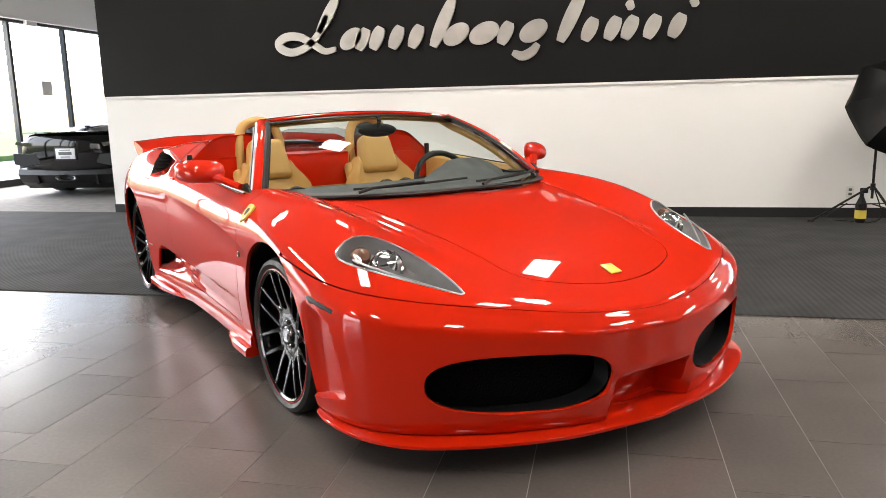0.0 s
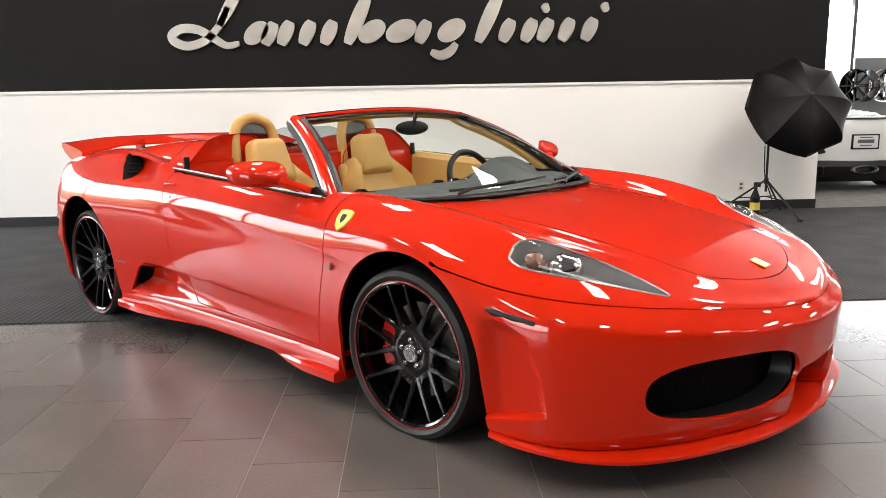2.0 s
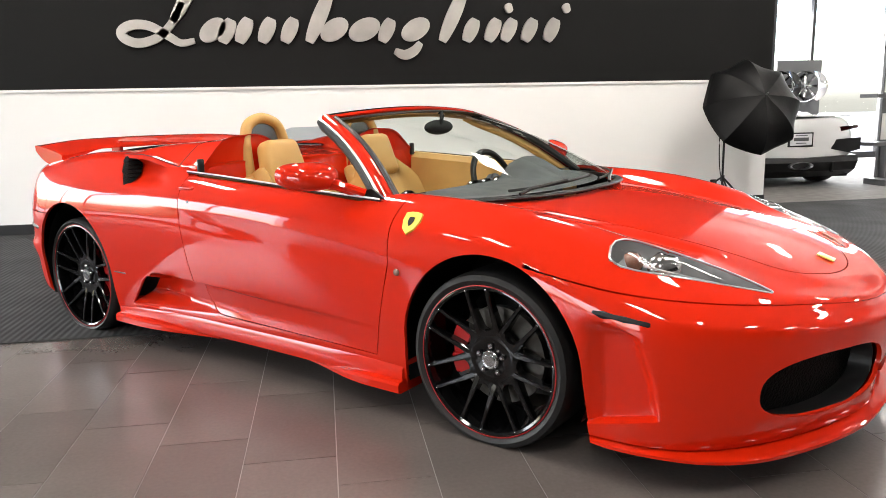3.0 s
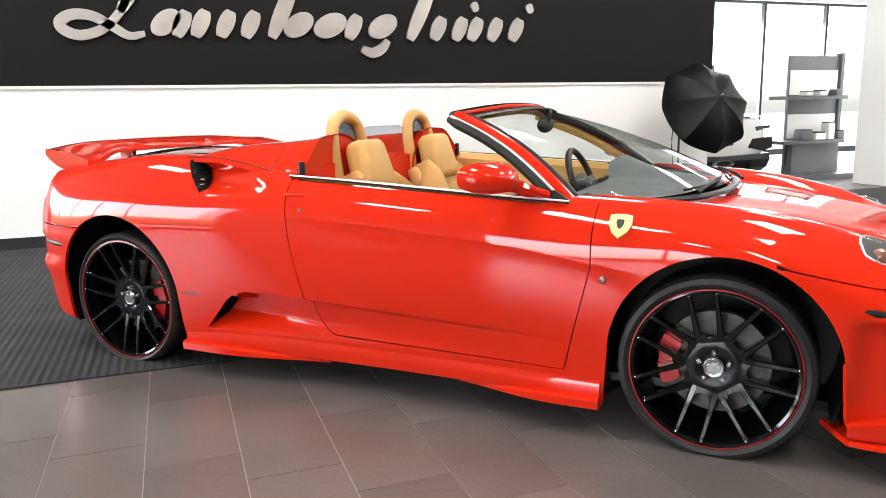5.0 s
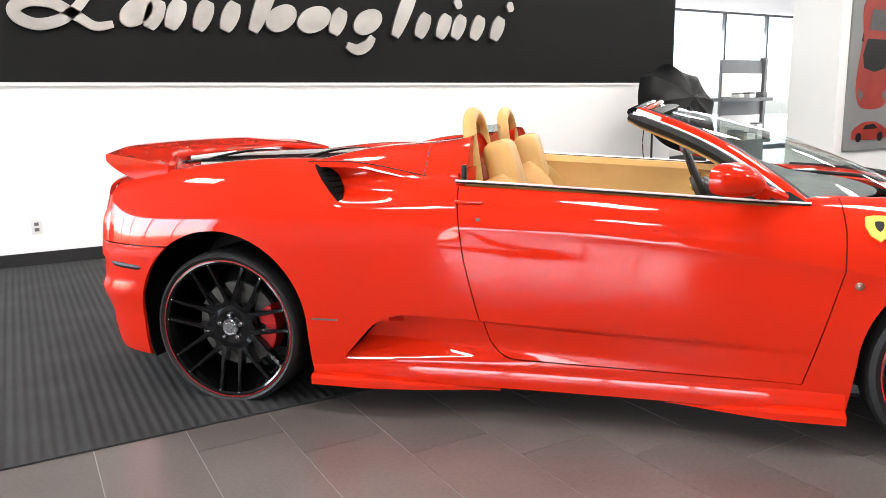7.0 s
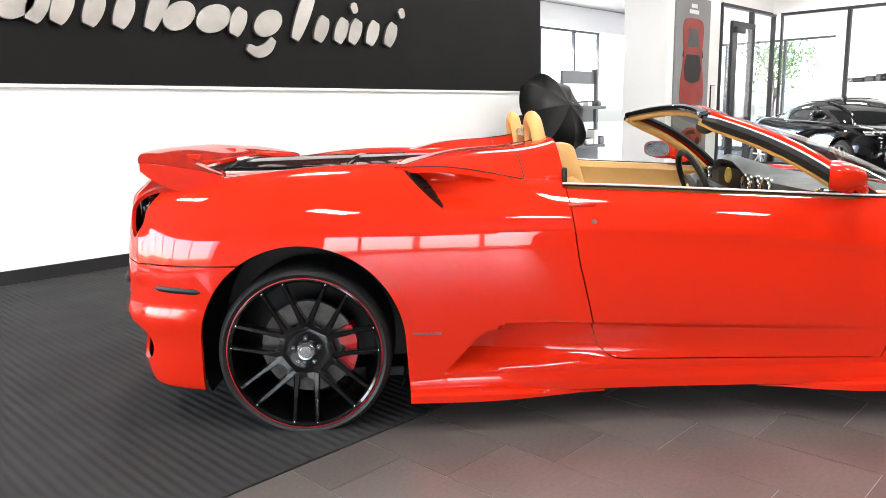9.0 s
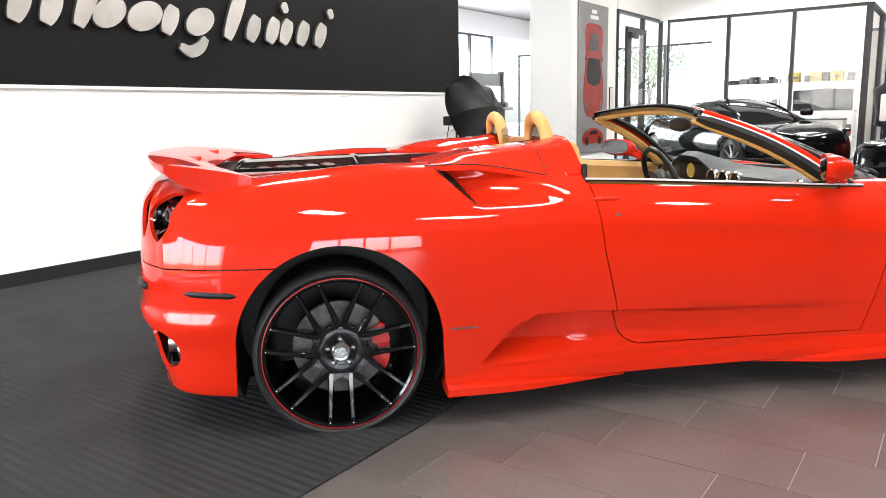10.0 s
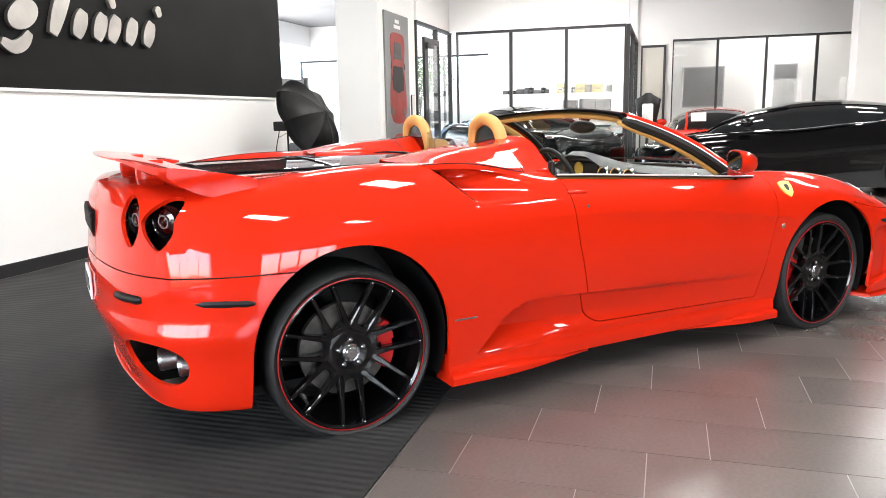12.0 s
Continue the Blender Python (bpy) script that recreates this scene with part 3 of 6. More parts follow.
def mirrored(bm, keep=True):
    """The half and its mirror image as one mesh, or the mirror image alone."""
    if keep:
        half = bmesh.ops.duplicate(bm, geom=bm.verts[:] + bm.edges[:] + bm.faces[:])["geom"]
    else:
        half = bm.verts[:] + bm.edges[:] + bm.faces[:]
    for v in (g for g in half if isinstance(g, bmesh.types.BMVert)):
        v.co.y = -v.co.y
    bmesh.ops.reverse_faces(bm, faces=[g for g in half if isinstance(g, bmesh.types.BMFace)])
    if keep:
        bmesh.ops.remove_doubles(bm, verts=[v for v in bm.verts if abs(v.co.y) < 1e-4], dist=3e-4)
    return bm


def skin_part(name, bm, mat, parent, label=""):
    """Link a piece of the skin, keeping its face directions."""
    me = bpy.data.meshes.new(name)
    bm.to_mesh(me)
    bm.free()
    me.materials.append(mat)
    me.shade_smooth()
    me.set_sharp_from_angle(angle=radians(42))
    ob = new(name, me)
    ob.parent = parent
    if label:
        ob["label"] = label
    return ob


def disc(cx, cz, r):
    """Negative inside an upright round opening in the flank."""
    return lambda s: math.hypot(s.x - cx, s.z - cz) - r if s.y > 0.45 else 1.0


def superellipse(a, b, n=2.6):
    return (abs(a) ** n + abs(b) ** n) ** (1 / n) - 1


def wheel_arch(cx, cz, r, flare):
    """Negative inside a wheel arch: round above its centre, straight and a little wider below."""
    def f(s):
        if s.y < 0.45:
            return 1.0
        return math.hypot(s.x - cx, max(0.0, s.z - cz)) - r - flare * max(0.0, cz - s.z)
    return f


ARCH_F, ARCH_R = wheel_arch(1.308, 0.318, 0.356, 0.09), wheel_arch(-1.288, 0.333, 0.364, 0.05)


def cockpit(s):
    """Negative inside the open cockpit, seen from above."""
    if s.z < 0.7:
        return 1.0
    front = s.x - (1.25 - 0.46 * (abs(s.y) / 0.80) ** 3)
    return max(front, -0.36 - s.x, abs(s.y) - 0.850)


def intake(s):
    """Negative inside the oval front air intake."""
    if s.x < 1.9 or s.z > 0.5:
        return 1.0
    a, b = s.y - 0.478, s.z - 0.303 - 0.03 * (s.y - 0.478)
    return 0.09 * superellipse(a / 0.283, b / 0.098, 2.7)


def lamp_leaf(s):
    """Negative inside the swept-back headlamp, seen from above."""
    if s.z < 0.5 or s.x < 1.5:
        return 1.0
    ax, ay, bx, by = 1.695, 0.842, 2.125, 0.595
    dx, dy = bx - ax, by - ay
    ln = math.hypot(dx, dy)
    t = ((s.x - ax) * dx + (s.y - ay) * dy) / (ln * ln)
    off = ((s.x - ax) * -dy + (s.y - ay) * dx) / ln
    if t <= 0.0 or t >= 1.0:
        return 0.02 + 0.1 * abs(t - 0.5)
    half_in = 0.124 * math.sin(math.pi * t ** 0.62) ** 0.8
    half_out = 0.050 * math.sin(math.pi * t ** 0.75) ** 0.85
    return abs(off) - (half_out if off > 0 else half_in)


def hood_edge(s):
    """Negative inside the bonnet, seen from above."""
    if s.z < 0.5 or s.x < 0.7:
        return 1.0
    side = abs(s.y) - (0.365 + 0.175 * (2.2 - s.x))
    front = s.x - (2.232 - 0.9 * s.y * s.y)
    k = 0.06
    a, b = side + k, front + k
    return math.hypot(max(a, 0), max(b, 0)) + min(max(a, b), 0) - k


def nose_seam(s):
    rise = min(max((13.0 - s.u) / 2.45, 0.0), 1.0)
    return (s.v - 4.0 - 0.85 * rise ** 1.3) * 0.06 if s.u > 10.45 else 1.0


def tail_seam(s):
    return s.z - 0.628 if s.u < 3.62 else 1.0


def door_edge(s):
    """Negative inside the door, seen from the side."""
    if s.y < 0.6:
        return 1.0
    rear = (-0.245 - 0.24 * max(0.0, s.z - 0.33) + 0.10 * max(0.0, s.z - 0.62)) - s.x
    front = s.x - (0.800 + 0.25 * min(s.z - 0.23, 0.38))
    low = (0.241 - 0.012 * s.x) - s.z
    k = 0.105
    a, b = rear + k, low + k
    d = math.hypot(max(a, 0), max(b, 0)) + min(max(a, b), 0) - k
    return max(d, front)


def exhaust_mouth(s):
    """Negative inside the rear corner opening round the tail pipes."""
    if s.x > -1.7 or s.z > 0.5:
        return 1.0
    return 0.06 * superellipse((s.u - 1.72) / 0.62, (s.z - 0.330) / 0.076, 2.4)


def side_fold(s):
    """Height over the fold along the door."""
    if s.y < 0.7 or not -0.62 < s.x < 1.10:
        return 1.0
    return s.z - (0.712 - 0.055 * s.x - 0.052 * s.x * s.x)


def press_fold(co, h):
    if h < 0:
        t = -h / 0.055
        co.y -= 0.0065 * t * math.exp(1 - t) * ramp(-0.62, 0.05, co.x) * ramp(1.10, 0.95, co.x)


def tail_corner(s):
    """Stations past the crease between the tail face and the rear quarter."""
    if s.x > -1.55 or not 0.56 < s.z < 0.79:
        return 1.0
    return (s.u - 2.24) * 0.999


def tail_mouth(s):
    """Negative inside the two leaf-shaped lamp openings of the tail."""
    if s.x > -1.6 or not 0.66 < s.z < 0.92:
        return 1.0
    h = (s.z - 0.797) / 0.084
    lean, slim = 0.42 * max(0.0, h) ** 1.6, 1 - 0.45 * max(0.0, -h) ** 2
    outer = superellipse((s.u - 2.05 - lean) / (0.27 * slim), h, 2.2)
    inner = superellipse((s.u - 1.53 - 0.3 * lean) / (0.20 * slim), h, 2.2)
    return 0.05 * min(outer, inner)


skin = skin_bmesh()
for gap in (0.0, -0.008, -0.022):
    cut(skin, lambda s, gap=gap: side_crease(s) - gap)
step(skin, side_lip, press_side)
for gap in (0.0, -0.015, -0.03, -0.045):
    cut(skin, lambda s, gap=gap: scallop(s) - gap)
for gap in (0.0, 0.010):
    cut(skin, lambda s, gap=gap: scallop_floor(s) - gap)
for vert in skin.verts:
    press_scallop(vert.co)
step(skin, shoulder_lip, press_shoulder)
for gap in (0.0, -0.007, 0.007):
    cut(skin, lambda s, gap=gap: side_fold(s) - gap)
for vert in skin.verts:
    press_fold(vert.co, side_fold(spot(skin, vert)))
for gap in (0.0, -0.22, 0.22):
    cut(skin, lambda s, gap=gap: tail_corner(s) - gap)
for vert in skin.verts:
    q = spot(skin, vert)
    rise = 0.011 * max(0.0, 1 - abs(tail_corner(q)) / 0.22) * ramp(0.775, 0.71, q.z)
    vert.co += Vector((vert.co.x + 1.1, vert.co.y, 0)).normalized() * rise
for f in (ARCH_F, ARCH_R, cockpit):
    cut(skin, f)
    pull(skin, lambda s, f=f: f(s) < 0).free()
cut(skin, intake)
intake_faces = pull(skin, lambda s: intake(s) < 0)
cut(skin, exhaust_mouth)
pull(skin, lambda s: exhaust_mouth(s) < 0).free()
cut(skin, tail_mouth)
pull(skin, lambda s: tail_mouth(s) < 0).free()
cut(skin, lamp_leaf)
lamp_faces = pull(skin, lambda s: lamp_leaf(s) < 0)
seam(skin, nose_seam, 0.0014)
seam(skin, tail_seam)
seam(skin, hood_edge)
seam(skin, door_edge)
hood = pull(skin, lambda s: hood_edge(s) < 0)
door = pull(skin, lambda s: door_edge(s) < 0)
front_bumper = pull(skin, lambda s: s.u > 10.45 and nose_seam(s) > 0 and s.v > 3.9 and s.x > 1.4)
rear_bumper = pull(skin, lambda s: s.u < 3.62 and s.z < 0.628 and s.x < -1.3)

intake_copy = intake_faces.copy()
lamp_copy = lamp_faces.copy()
skin_part("bonnet", flange(mirrored(hood)), M["red"], red_car, "glossy red bonnet with raised centre")
dl = flange(door)
dr = mirrored(dl.copy(), False)
skin_part("door", dl, M["red"], red_car, "closed glossy red door")
skin_part("door", dr, M["red"], red_car, "closed glossy red door")
skin_part("front_bumper", flange(mirrored(front_bumper)), M["red"], red_car, "red front bumper with oval intakes")
skin_part("rear_bumper", flange(mirrored(rear_bumper)), M["red"], red_car, "red rear bumper with exhaust openings")
skin_part("body", flange(mirrored(skin)), M["red"], red_car, "glossy red wings and rear quarters")


# dark shell close behind the skin, seen through joints and mouths
def liner():
    bm = bmesh.new()
    inner = SKIN.copy()
    grid = [[bm.verts.new(inner[l, s]) for s in range(NS)] for l in range(NL)]
    for l in range(NL - 1):
        for s in range(NS - 1):
            bm.faces.new((grid[l][s], grid[l + 1][s], grid[l + 1][s + 1], grid[l][s + 1]))
    bmesh.ops.recalc_face_normals(bm, faces=bm.faces)
    bm.normal_update()
    shift = [(v, v.normal.copy()) for v in bm.verts]
    for v, n in shift:
        deep = 0.018 + 0.13 * ramp(0.05, -0.3, v.co.x) * ramp(-1.0, -0.75, v.co.x) + 0.05 * ramp(0.95, 0.8, v.co.x) * ramp(-0.3, 0.05, v.co.x) * ramp(0.55, 0.45, v.co.z) + 0.12 * ramp(1.58, 1.75, v.co.x) + 0.14 * ramp(-1.7, -1.85, v.co.x)
        v.co -= n * deep
        v.co.y = max(v.co.y, 0)
    keep = []
    for f in bm.faces:
        c = f.calc_center_median()
        s = Spot(c, 5, 0)
        if ARCH_F(s) < 0.03 or ARCH_R(s) < 0.03 or (cockpit(s) < 0.03 and c.z > 0.6):
            keep.append(f)
    bmesh.ops.delete(bm, geom=keep, context="FACES")
    return mirrored(bm)


part("inner_shell", liner(), M["black"], red_car, "black inner panels behind the joints")
bm = bmesh.new()
half = [(-1.80, .50), (-1.70, .60), (-0.95, .60), (-0.90, .80), (0.90, .80), (0.95, .62), (1.66, .62), (1.70, .82), (2.02, .78), (2.25, .46), (2.33, 0)]
outline = [(-1.86, 0)] + half + [(x, -y) for x, y in half[-2::-1]]
slab(outline, 0.035, pose(0, 0, 0.098), bm)
part("underfloor", bm, M["black"], red_car, "flat black underfloor", smooth=False)
for x in (HUB_X, -HUB_X):
    for side in (1, -1):
        bm = bmesh.new()
        r = 0.380
        rings = []
        for k in range(25):
            a = math.radians(-25 + 230 * k / 24)
            p = (x + r * math.cos(a), 0.315 + r * math.sin(a))
            rings.append([bm.verts.new((p[0], side * w, p[1])) for w in (0.50, 0.892)])
        for p, q in zip(rings, rings[1:]):
            bm.faces.new((p[0], q[0], q[1], p[1]))
        bm.faces.new([q[0] for q in rings])
        part("wheel_arch_liner", bm, M["black"], red_car, "black wheel arch liner")
# wheels
def build_wheel(parent, x, width, face, tyre_r, side):
    """A wheel at the axle x; face: half width of the outer rim face; side: 1 left, -1 right."""
    w = new("wheel")
    w.parent = parent
    w.matrix_basis = Matrix.Translation((x, side * face, HUB_Z)) @ (Matrix.Rotation(math.pi, 4, "Z") if side < 0 else Matrix())
    rim = 0.262 if x > 0 else 0.275
    t = [(rim - 0.004, -0.012), (rim + 0.006, 0.002), (rim + 0.45 * (tyre_r - rim), 0.010), (tyre_r - 0.010, 0.002), (tyre_r - 0.003, -0.014), (tyre_r, -0.045), (tyre_r, -width + 0.045), (tyre_r - 0.006, -width + 0.02), (rim + 0.02, -width), (rim - 0.004, -width + 0.012)]
    bm = lathe(t, 72)
    rest = HUB_Z - (0.0065 if x < 0 else 0.0005)
    for v in bm.verts:
        v.co.z = max(v.co.z, -rest)
    part("tyre", bm, M["rubber"], w, "low-profile black tyre")
    for k in range(3):
        h = -width * (0.30 + 0.20 * k)
        bm = lathe([(tyre_r + 0.0004, h - 0.004), (tyre_r + 0.0010, h), (tyre_r + 0.0004, h + 0.004)], 72)
        for v in bm.verts:
            v.co.z = max(v.co.z, -rest + 0.001)
        part("tread_groove", bm, M["black"], w)
    part("rim", lathe([(rim - 0.006, -0.012), (rim + 0.004, 0.002), (rim - 0.004, 0.004), (rim - 0.012, -0.002), (rim - 0.016, -0.03), (rim - 0.03, -0.10), (rim - 0.03, -width + 0.02), (rim, -width + 0.01)], 72), M["gloss_black"], w, "gloss black rim barrel")
    part("rim_stripe", lathe([(rim + 0.0042, -0.002), (rim + 0.0046, 0.0042), (rim + 0.0010, 0.0056), (rim + 0.0006, 0.0)], 72), M["red_stripe"], w, "thin red rim stripe")
    first = radians(80 if x > 0 else -88)
    for k in range(7):
        a = 2 * math.pi * k / 7 + first
        bm = bmesh.new()

        def at(r, t, h):
            return (r * math.cos(a) - t * math.sin(a), h, r * math.sin(a) + t * math.cos(a))

        for s in (-1, 1):
            rows = []
            for q in range(10):
                f = q / 9
                r = 0.080 + (rim - 0.085) * f
                o = 0.0345 + 0.0075 * f
                h = -0.003 - 0.032 * (1 - f) ** 1.3
                hw = 0.0140 - 0.0062 * math.sin(math.pi * min(1.0, f * 1.3) / 2) + 0.003 * ramp(0.85, 1.0, f)
                deep = 0.046 - 0.020 * f
                rows.append([at(r, s * o + e, h + dh) for e, dh in ((-hw, -0.0045), (-hw * 0.62, 0.0), (hw * 0.62, 0.0), (hw, -0.0045), (hw * 0.85, -deep), (-hw * 0.85, -deep))])
            loft(rows, True, bm, True)
        web = []
        for q in range(7):
            t = -0.030 + 0.010 * q
            web.append((t, 0.098 + 0.018 * (abs(t) / 0.030) ** 2))
        lo = [at(0.075, t, -0.034) for t, r in web]
        hi = [at(r, t, -0.031) for t, r in web]
        back = [at(r, t, -0.070) for t, r in web]
        loft([lo, hi, back], False, bm)
        part("spoke", bm, M["gloss_black"], w, angle=30)
        for s in (-1, 1):
            c = Vector(at(rim - 0.014, s * 0.0425, -0.003))
            part("rim_bolt", lathe([(0.0, 0.0035), (0.0028, 0.0028), (0.0040, -0.004)], 8, m=Matrix.Translation(c)), M["chrome"], w)
    part("hub", lathe([(0.0, -0.036), (0.044, -0.036), (0.058, -0.031), (0.082, -0.033), (0.100, -0.036), (0.104, -0.046), (0.094, -0.085), (0.0, -0.085)], 40), M["gloss_black"], w)
    part("centre_cap", lathe([(0.0, -0.018), (0.020, -0.018), (0.022, -0.020), (0.029, -0.019), (0.034, -0.024), (0.034, -0.037), (0.0, -0.037)], 32), M["cap"], w, "bright machined centre cap")
    for k in range(5):
        a = 2 * math.pi * k / 5 + math.pi / 2
        m = Matrix.Translation((0.049 * math.cos(a), 0, 0.049 * math.sin(a)))
        part("wheel_bolt", lathe([(0.0, -0.018), (0.005, -0.0185), (0.0095, -0.024), (0.0095, -0.040), (0.0, -0.040)], 12, m=m), M["cap"], w)
    part("brake_disc", lathe([(0.09, -0.094), (0.172, -0.094), (0.172, -0.122), (0.09, -0.122)], 56), M["disc"], w, "grey brake disc")
    part("disc_bell", lathe([(0.0, -0.080), (0.080, -0.080), (0.090, -0.094)], 40), M["disc"], w, "grey disc bell")
    front = 1 if x < 0 else -1
    base = 0 if front * side > 0 else math.pi
    bm = bmesh.new()
    for a0, a1, r0, r1, y0 in ((-0.52, -0.06, 0.120, 0.184, -0.061), (0.08, 0.56, 0.120, 0.184, -0.061), (-0.10, 0.12, 0.136, 0.180, -0.070)):
        ang = [base + a0 + (a1 - a0) * k / 8 for k in range(9)]
        lobe = bmesh.new()
        slab([(r0 * math.cos(q), r0 * math.sin(q)) for q in ang] + [(r1 * math.cos(q), r1 * math.sin(q)) for q in ang[::-1]], 0.075, Matrix(((1, 0, 0, 0), (0, 0, 1, y0 - 0.075), (0, 1, 0, 0), (0, 0, 0, 1))), lobe)
        bmesh.ops.bevel(lobe, geom=lobe.edges[:], offset=0.008, segments=2, affect="EDGES")
        me = bpy.data.meshes.new("lobe")
        lobe.to_mesh(me)
        lobe.free()
        bm.from_mesh(me)
        bpy.data.meshes.remove(me)
    part("brake_caliper", bm, M["caliper"], w, "red painted brake caliper")
    return w


for side in (1, -1):
    build_wheel(red_car, HUB_X, 0.245, 0.905, 0.3105, side)
    build_wheel(red_car, -HUB_X, 0.30, 0.905, 0.3145, side)


# ---- car: glass, trim and cockpit ----


def thick(bm, t):
    """Give an open sheet a thickness."""
    bm.normal_update()
    bmesh.ops.solidify(bm, geom=bm.faces[:], thickness=t)
    return bm


def round_box(x0, x1, y0, y1, z0, z1, r, bm=None, m=None, seg=3):
    bm2 = bmesh.new()
    bmesh.ops.create_cube(bm2, size=1, matrix=Matrix.LocRotScale(((x0 + x1) / 2, (y0 + y1) / 2, (z0 + z1) / 2), None, (x1 - x0, y1 - y0, z1 - z0)))
    bmesh.ops.bevel(bm2, geom=bm2.edges[:], offset=r, segments=seg, affect="EDGES", profile=0.5)
    if m is not None:
        bmesh.ops.transform(bm2, matrix=m, verts=bm2.verts)
    if bm is None:
        return bm2
    me = bpy.data.meshes.new("tmp")
    bm2.to_mesh(me)
    bm2.free()
    bm.from_mesh(me)
    bpy.data.meshes.remove(me)
    return bm


def screen_point(s, t):
    """Windscreen surface: s from -1 to 1 across, t from 0 at the cowl to 1 at the header."""
    w0, w1 = 0.790 * s, 0.560 * s
    x0, z0 = 1.265 - 0.455 * abs(s) ** 2.8, 0.812 - 0.012 * s * s
    x1, z1 = 0.335 - 0.065 * s * s, 1.142 - 0.032 * s * s
    b = 0.030 * math.sin(math.pi * t)
    return Vector((x0 + (x1 - x0) * t + b * 0.6, w0 + (w1 - w0) * t, z0 + (z1 - z0) * t + b))


ss = [i / 14 - 1 for i in range(29)]
screen = part("windscreen", loft([[screen_point(s * 0.97, t) for s in ss] for t in [0.02 + 0.96 * k / 10 for k in range(11)]]), M["screen"], red_car, "clear raked windscreen")
screen.visible_shadow = False
for side in (1, -1):
    pillar = [screen_point(side, t) + Vector((-0.01, 0.006 * side, 0)) for t in [k / 12 for k in range(13)]]
    part("windscreen_pillar", sweep(pillar, 0.024, 10, 0.8), M["red"], red_car, "red windscreen pillar")
    strip = [p + Vector((-0.017, 0.022 * side, -0.004)) for p in pillar]
    part("pillar_trim", sweep(strip, 0.0060, 8), M["bright_strip"], red_car, "bright pillar strip")
    seal = [p + Vector((-0.032, 0.010 * side, -0.016)) for p in pillar]
    part("pillar_seal", sweep(seal, [0.012] + [0.024] * 11 + [0.014], 8), M["black"], red_car, "black rubber seal")
    lining = [p + Vector((-0.034, -0.026 * side, -0.026)) for p in pillar]
    part("pillar_lining", sweep(lining, [0.022] * 11 + [0.018, 0.010], 8), M["tan"], red_car, "tan pillar lining")
    inner = [p + Vector((0.018, -0.026 * side, 0.000)) for p in pillar]
    part("screen_seal", sweep(inner, 0.017, 8), M["black"], red_car, "black screen edge")
head = [screen_point(s, 1.0) for s in ss]
part("screen_band", sweep([screen_point(s, 0.945) + Vector((0, 0, 0.002)) for s in ss], 0.032, 8, 0.2), M["black"], red_car, "black band along the top of the glass")
part("windscreen_header", sweep([p + Vector((0.010, 0, 0.004)) for p in head], 0.014, 10, 0.7), M["red"], red_car, "red windscreen header")
part("header_seal", sweep([p + Vector((-0.028, 0, 0.000)) for p in head], 0.024, 10, 0.7), M["gloss_black"], red_car, "black header seal")
part("header_lining", sweep([p + Vector((-0.012, 0, -0.024)) for p in head], 0.022, 10, 0.6), M["tan"], red_car, "tan header lining")
part("cowl", sweep([screen_point(s, 0.0) + Vector((0.006, 0, -0.008)) for s in ss], 0.020, 8, 0.5), M["black"], red_car, "black cowl below the windscreen")

# wipers
for y0, y1, s0 in ((0.02, 0.62, 0.10), (-0.52, 0.06, -0.62)):
    arm = [screen_point(s0 + (y1 - y0) * 0.13 * k, 0.030 + 0.004 * k) + Vector((0.008, 0, 0.007)) for k in range(10)]
    wiper = new("wiper")
    wiper.parent = red_car
    part("wiper_blade", sweep(arm, 0.006, 6), M["black"], wiper)
    part("wiper_arm", sweep([arm[0] + Vector((0.05, 0, -0.01)), arm[1] + Vector((0.030, 0, 0.003)), arm[5] + Vector((0.006, 0, 0.007))], 0.007, 6), M["black"], wiper)

# belt trim along the doors
for side in (1, -1):
    belt = [(x, side * (0.853 + 0.004 * math.sin(3 * x)), z) for x, z in ((-0.36, .878), (-0.15, .868), (0.1, .853), (0.35, .838), (0.6, .822), (0.80, .812))]
    part("belt_seal", sweep(smooth_curve(belt, 5), 0.0055, 8, 0.8), M["black"], red_car, "black belt line seal")
    part("belt_strip", sweep([p + Vector((0, 0.003 * side, 0.006)) for p in smooth_curve(belt, 5)], 0.0036, 6), M["bright_strip"], red_car, "thin bright belt strip")
    tri = slab([(0.52, 0.822), (0.80, 0.812), (0.74, 0.850)], 0.012, Matrix(((1, 0, 0, 0), (0, 0, 1, side * 0.822 - 0.006), (0, 1, 0, 0), (0, 0, 0, 1))))
    part("quarter_trim", tri, M["black"], red_car, "black corner trim", smooth=False)

# door mirrors
def boxy(c):
    return math.copysign(abs(c) ** 0.72, c)


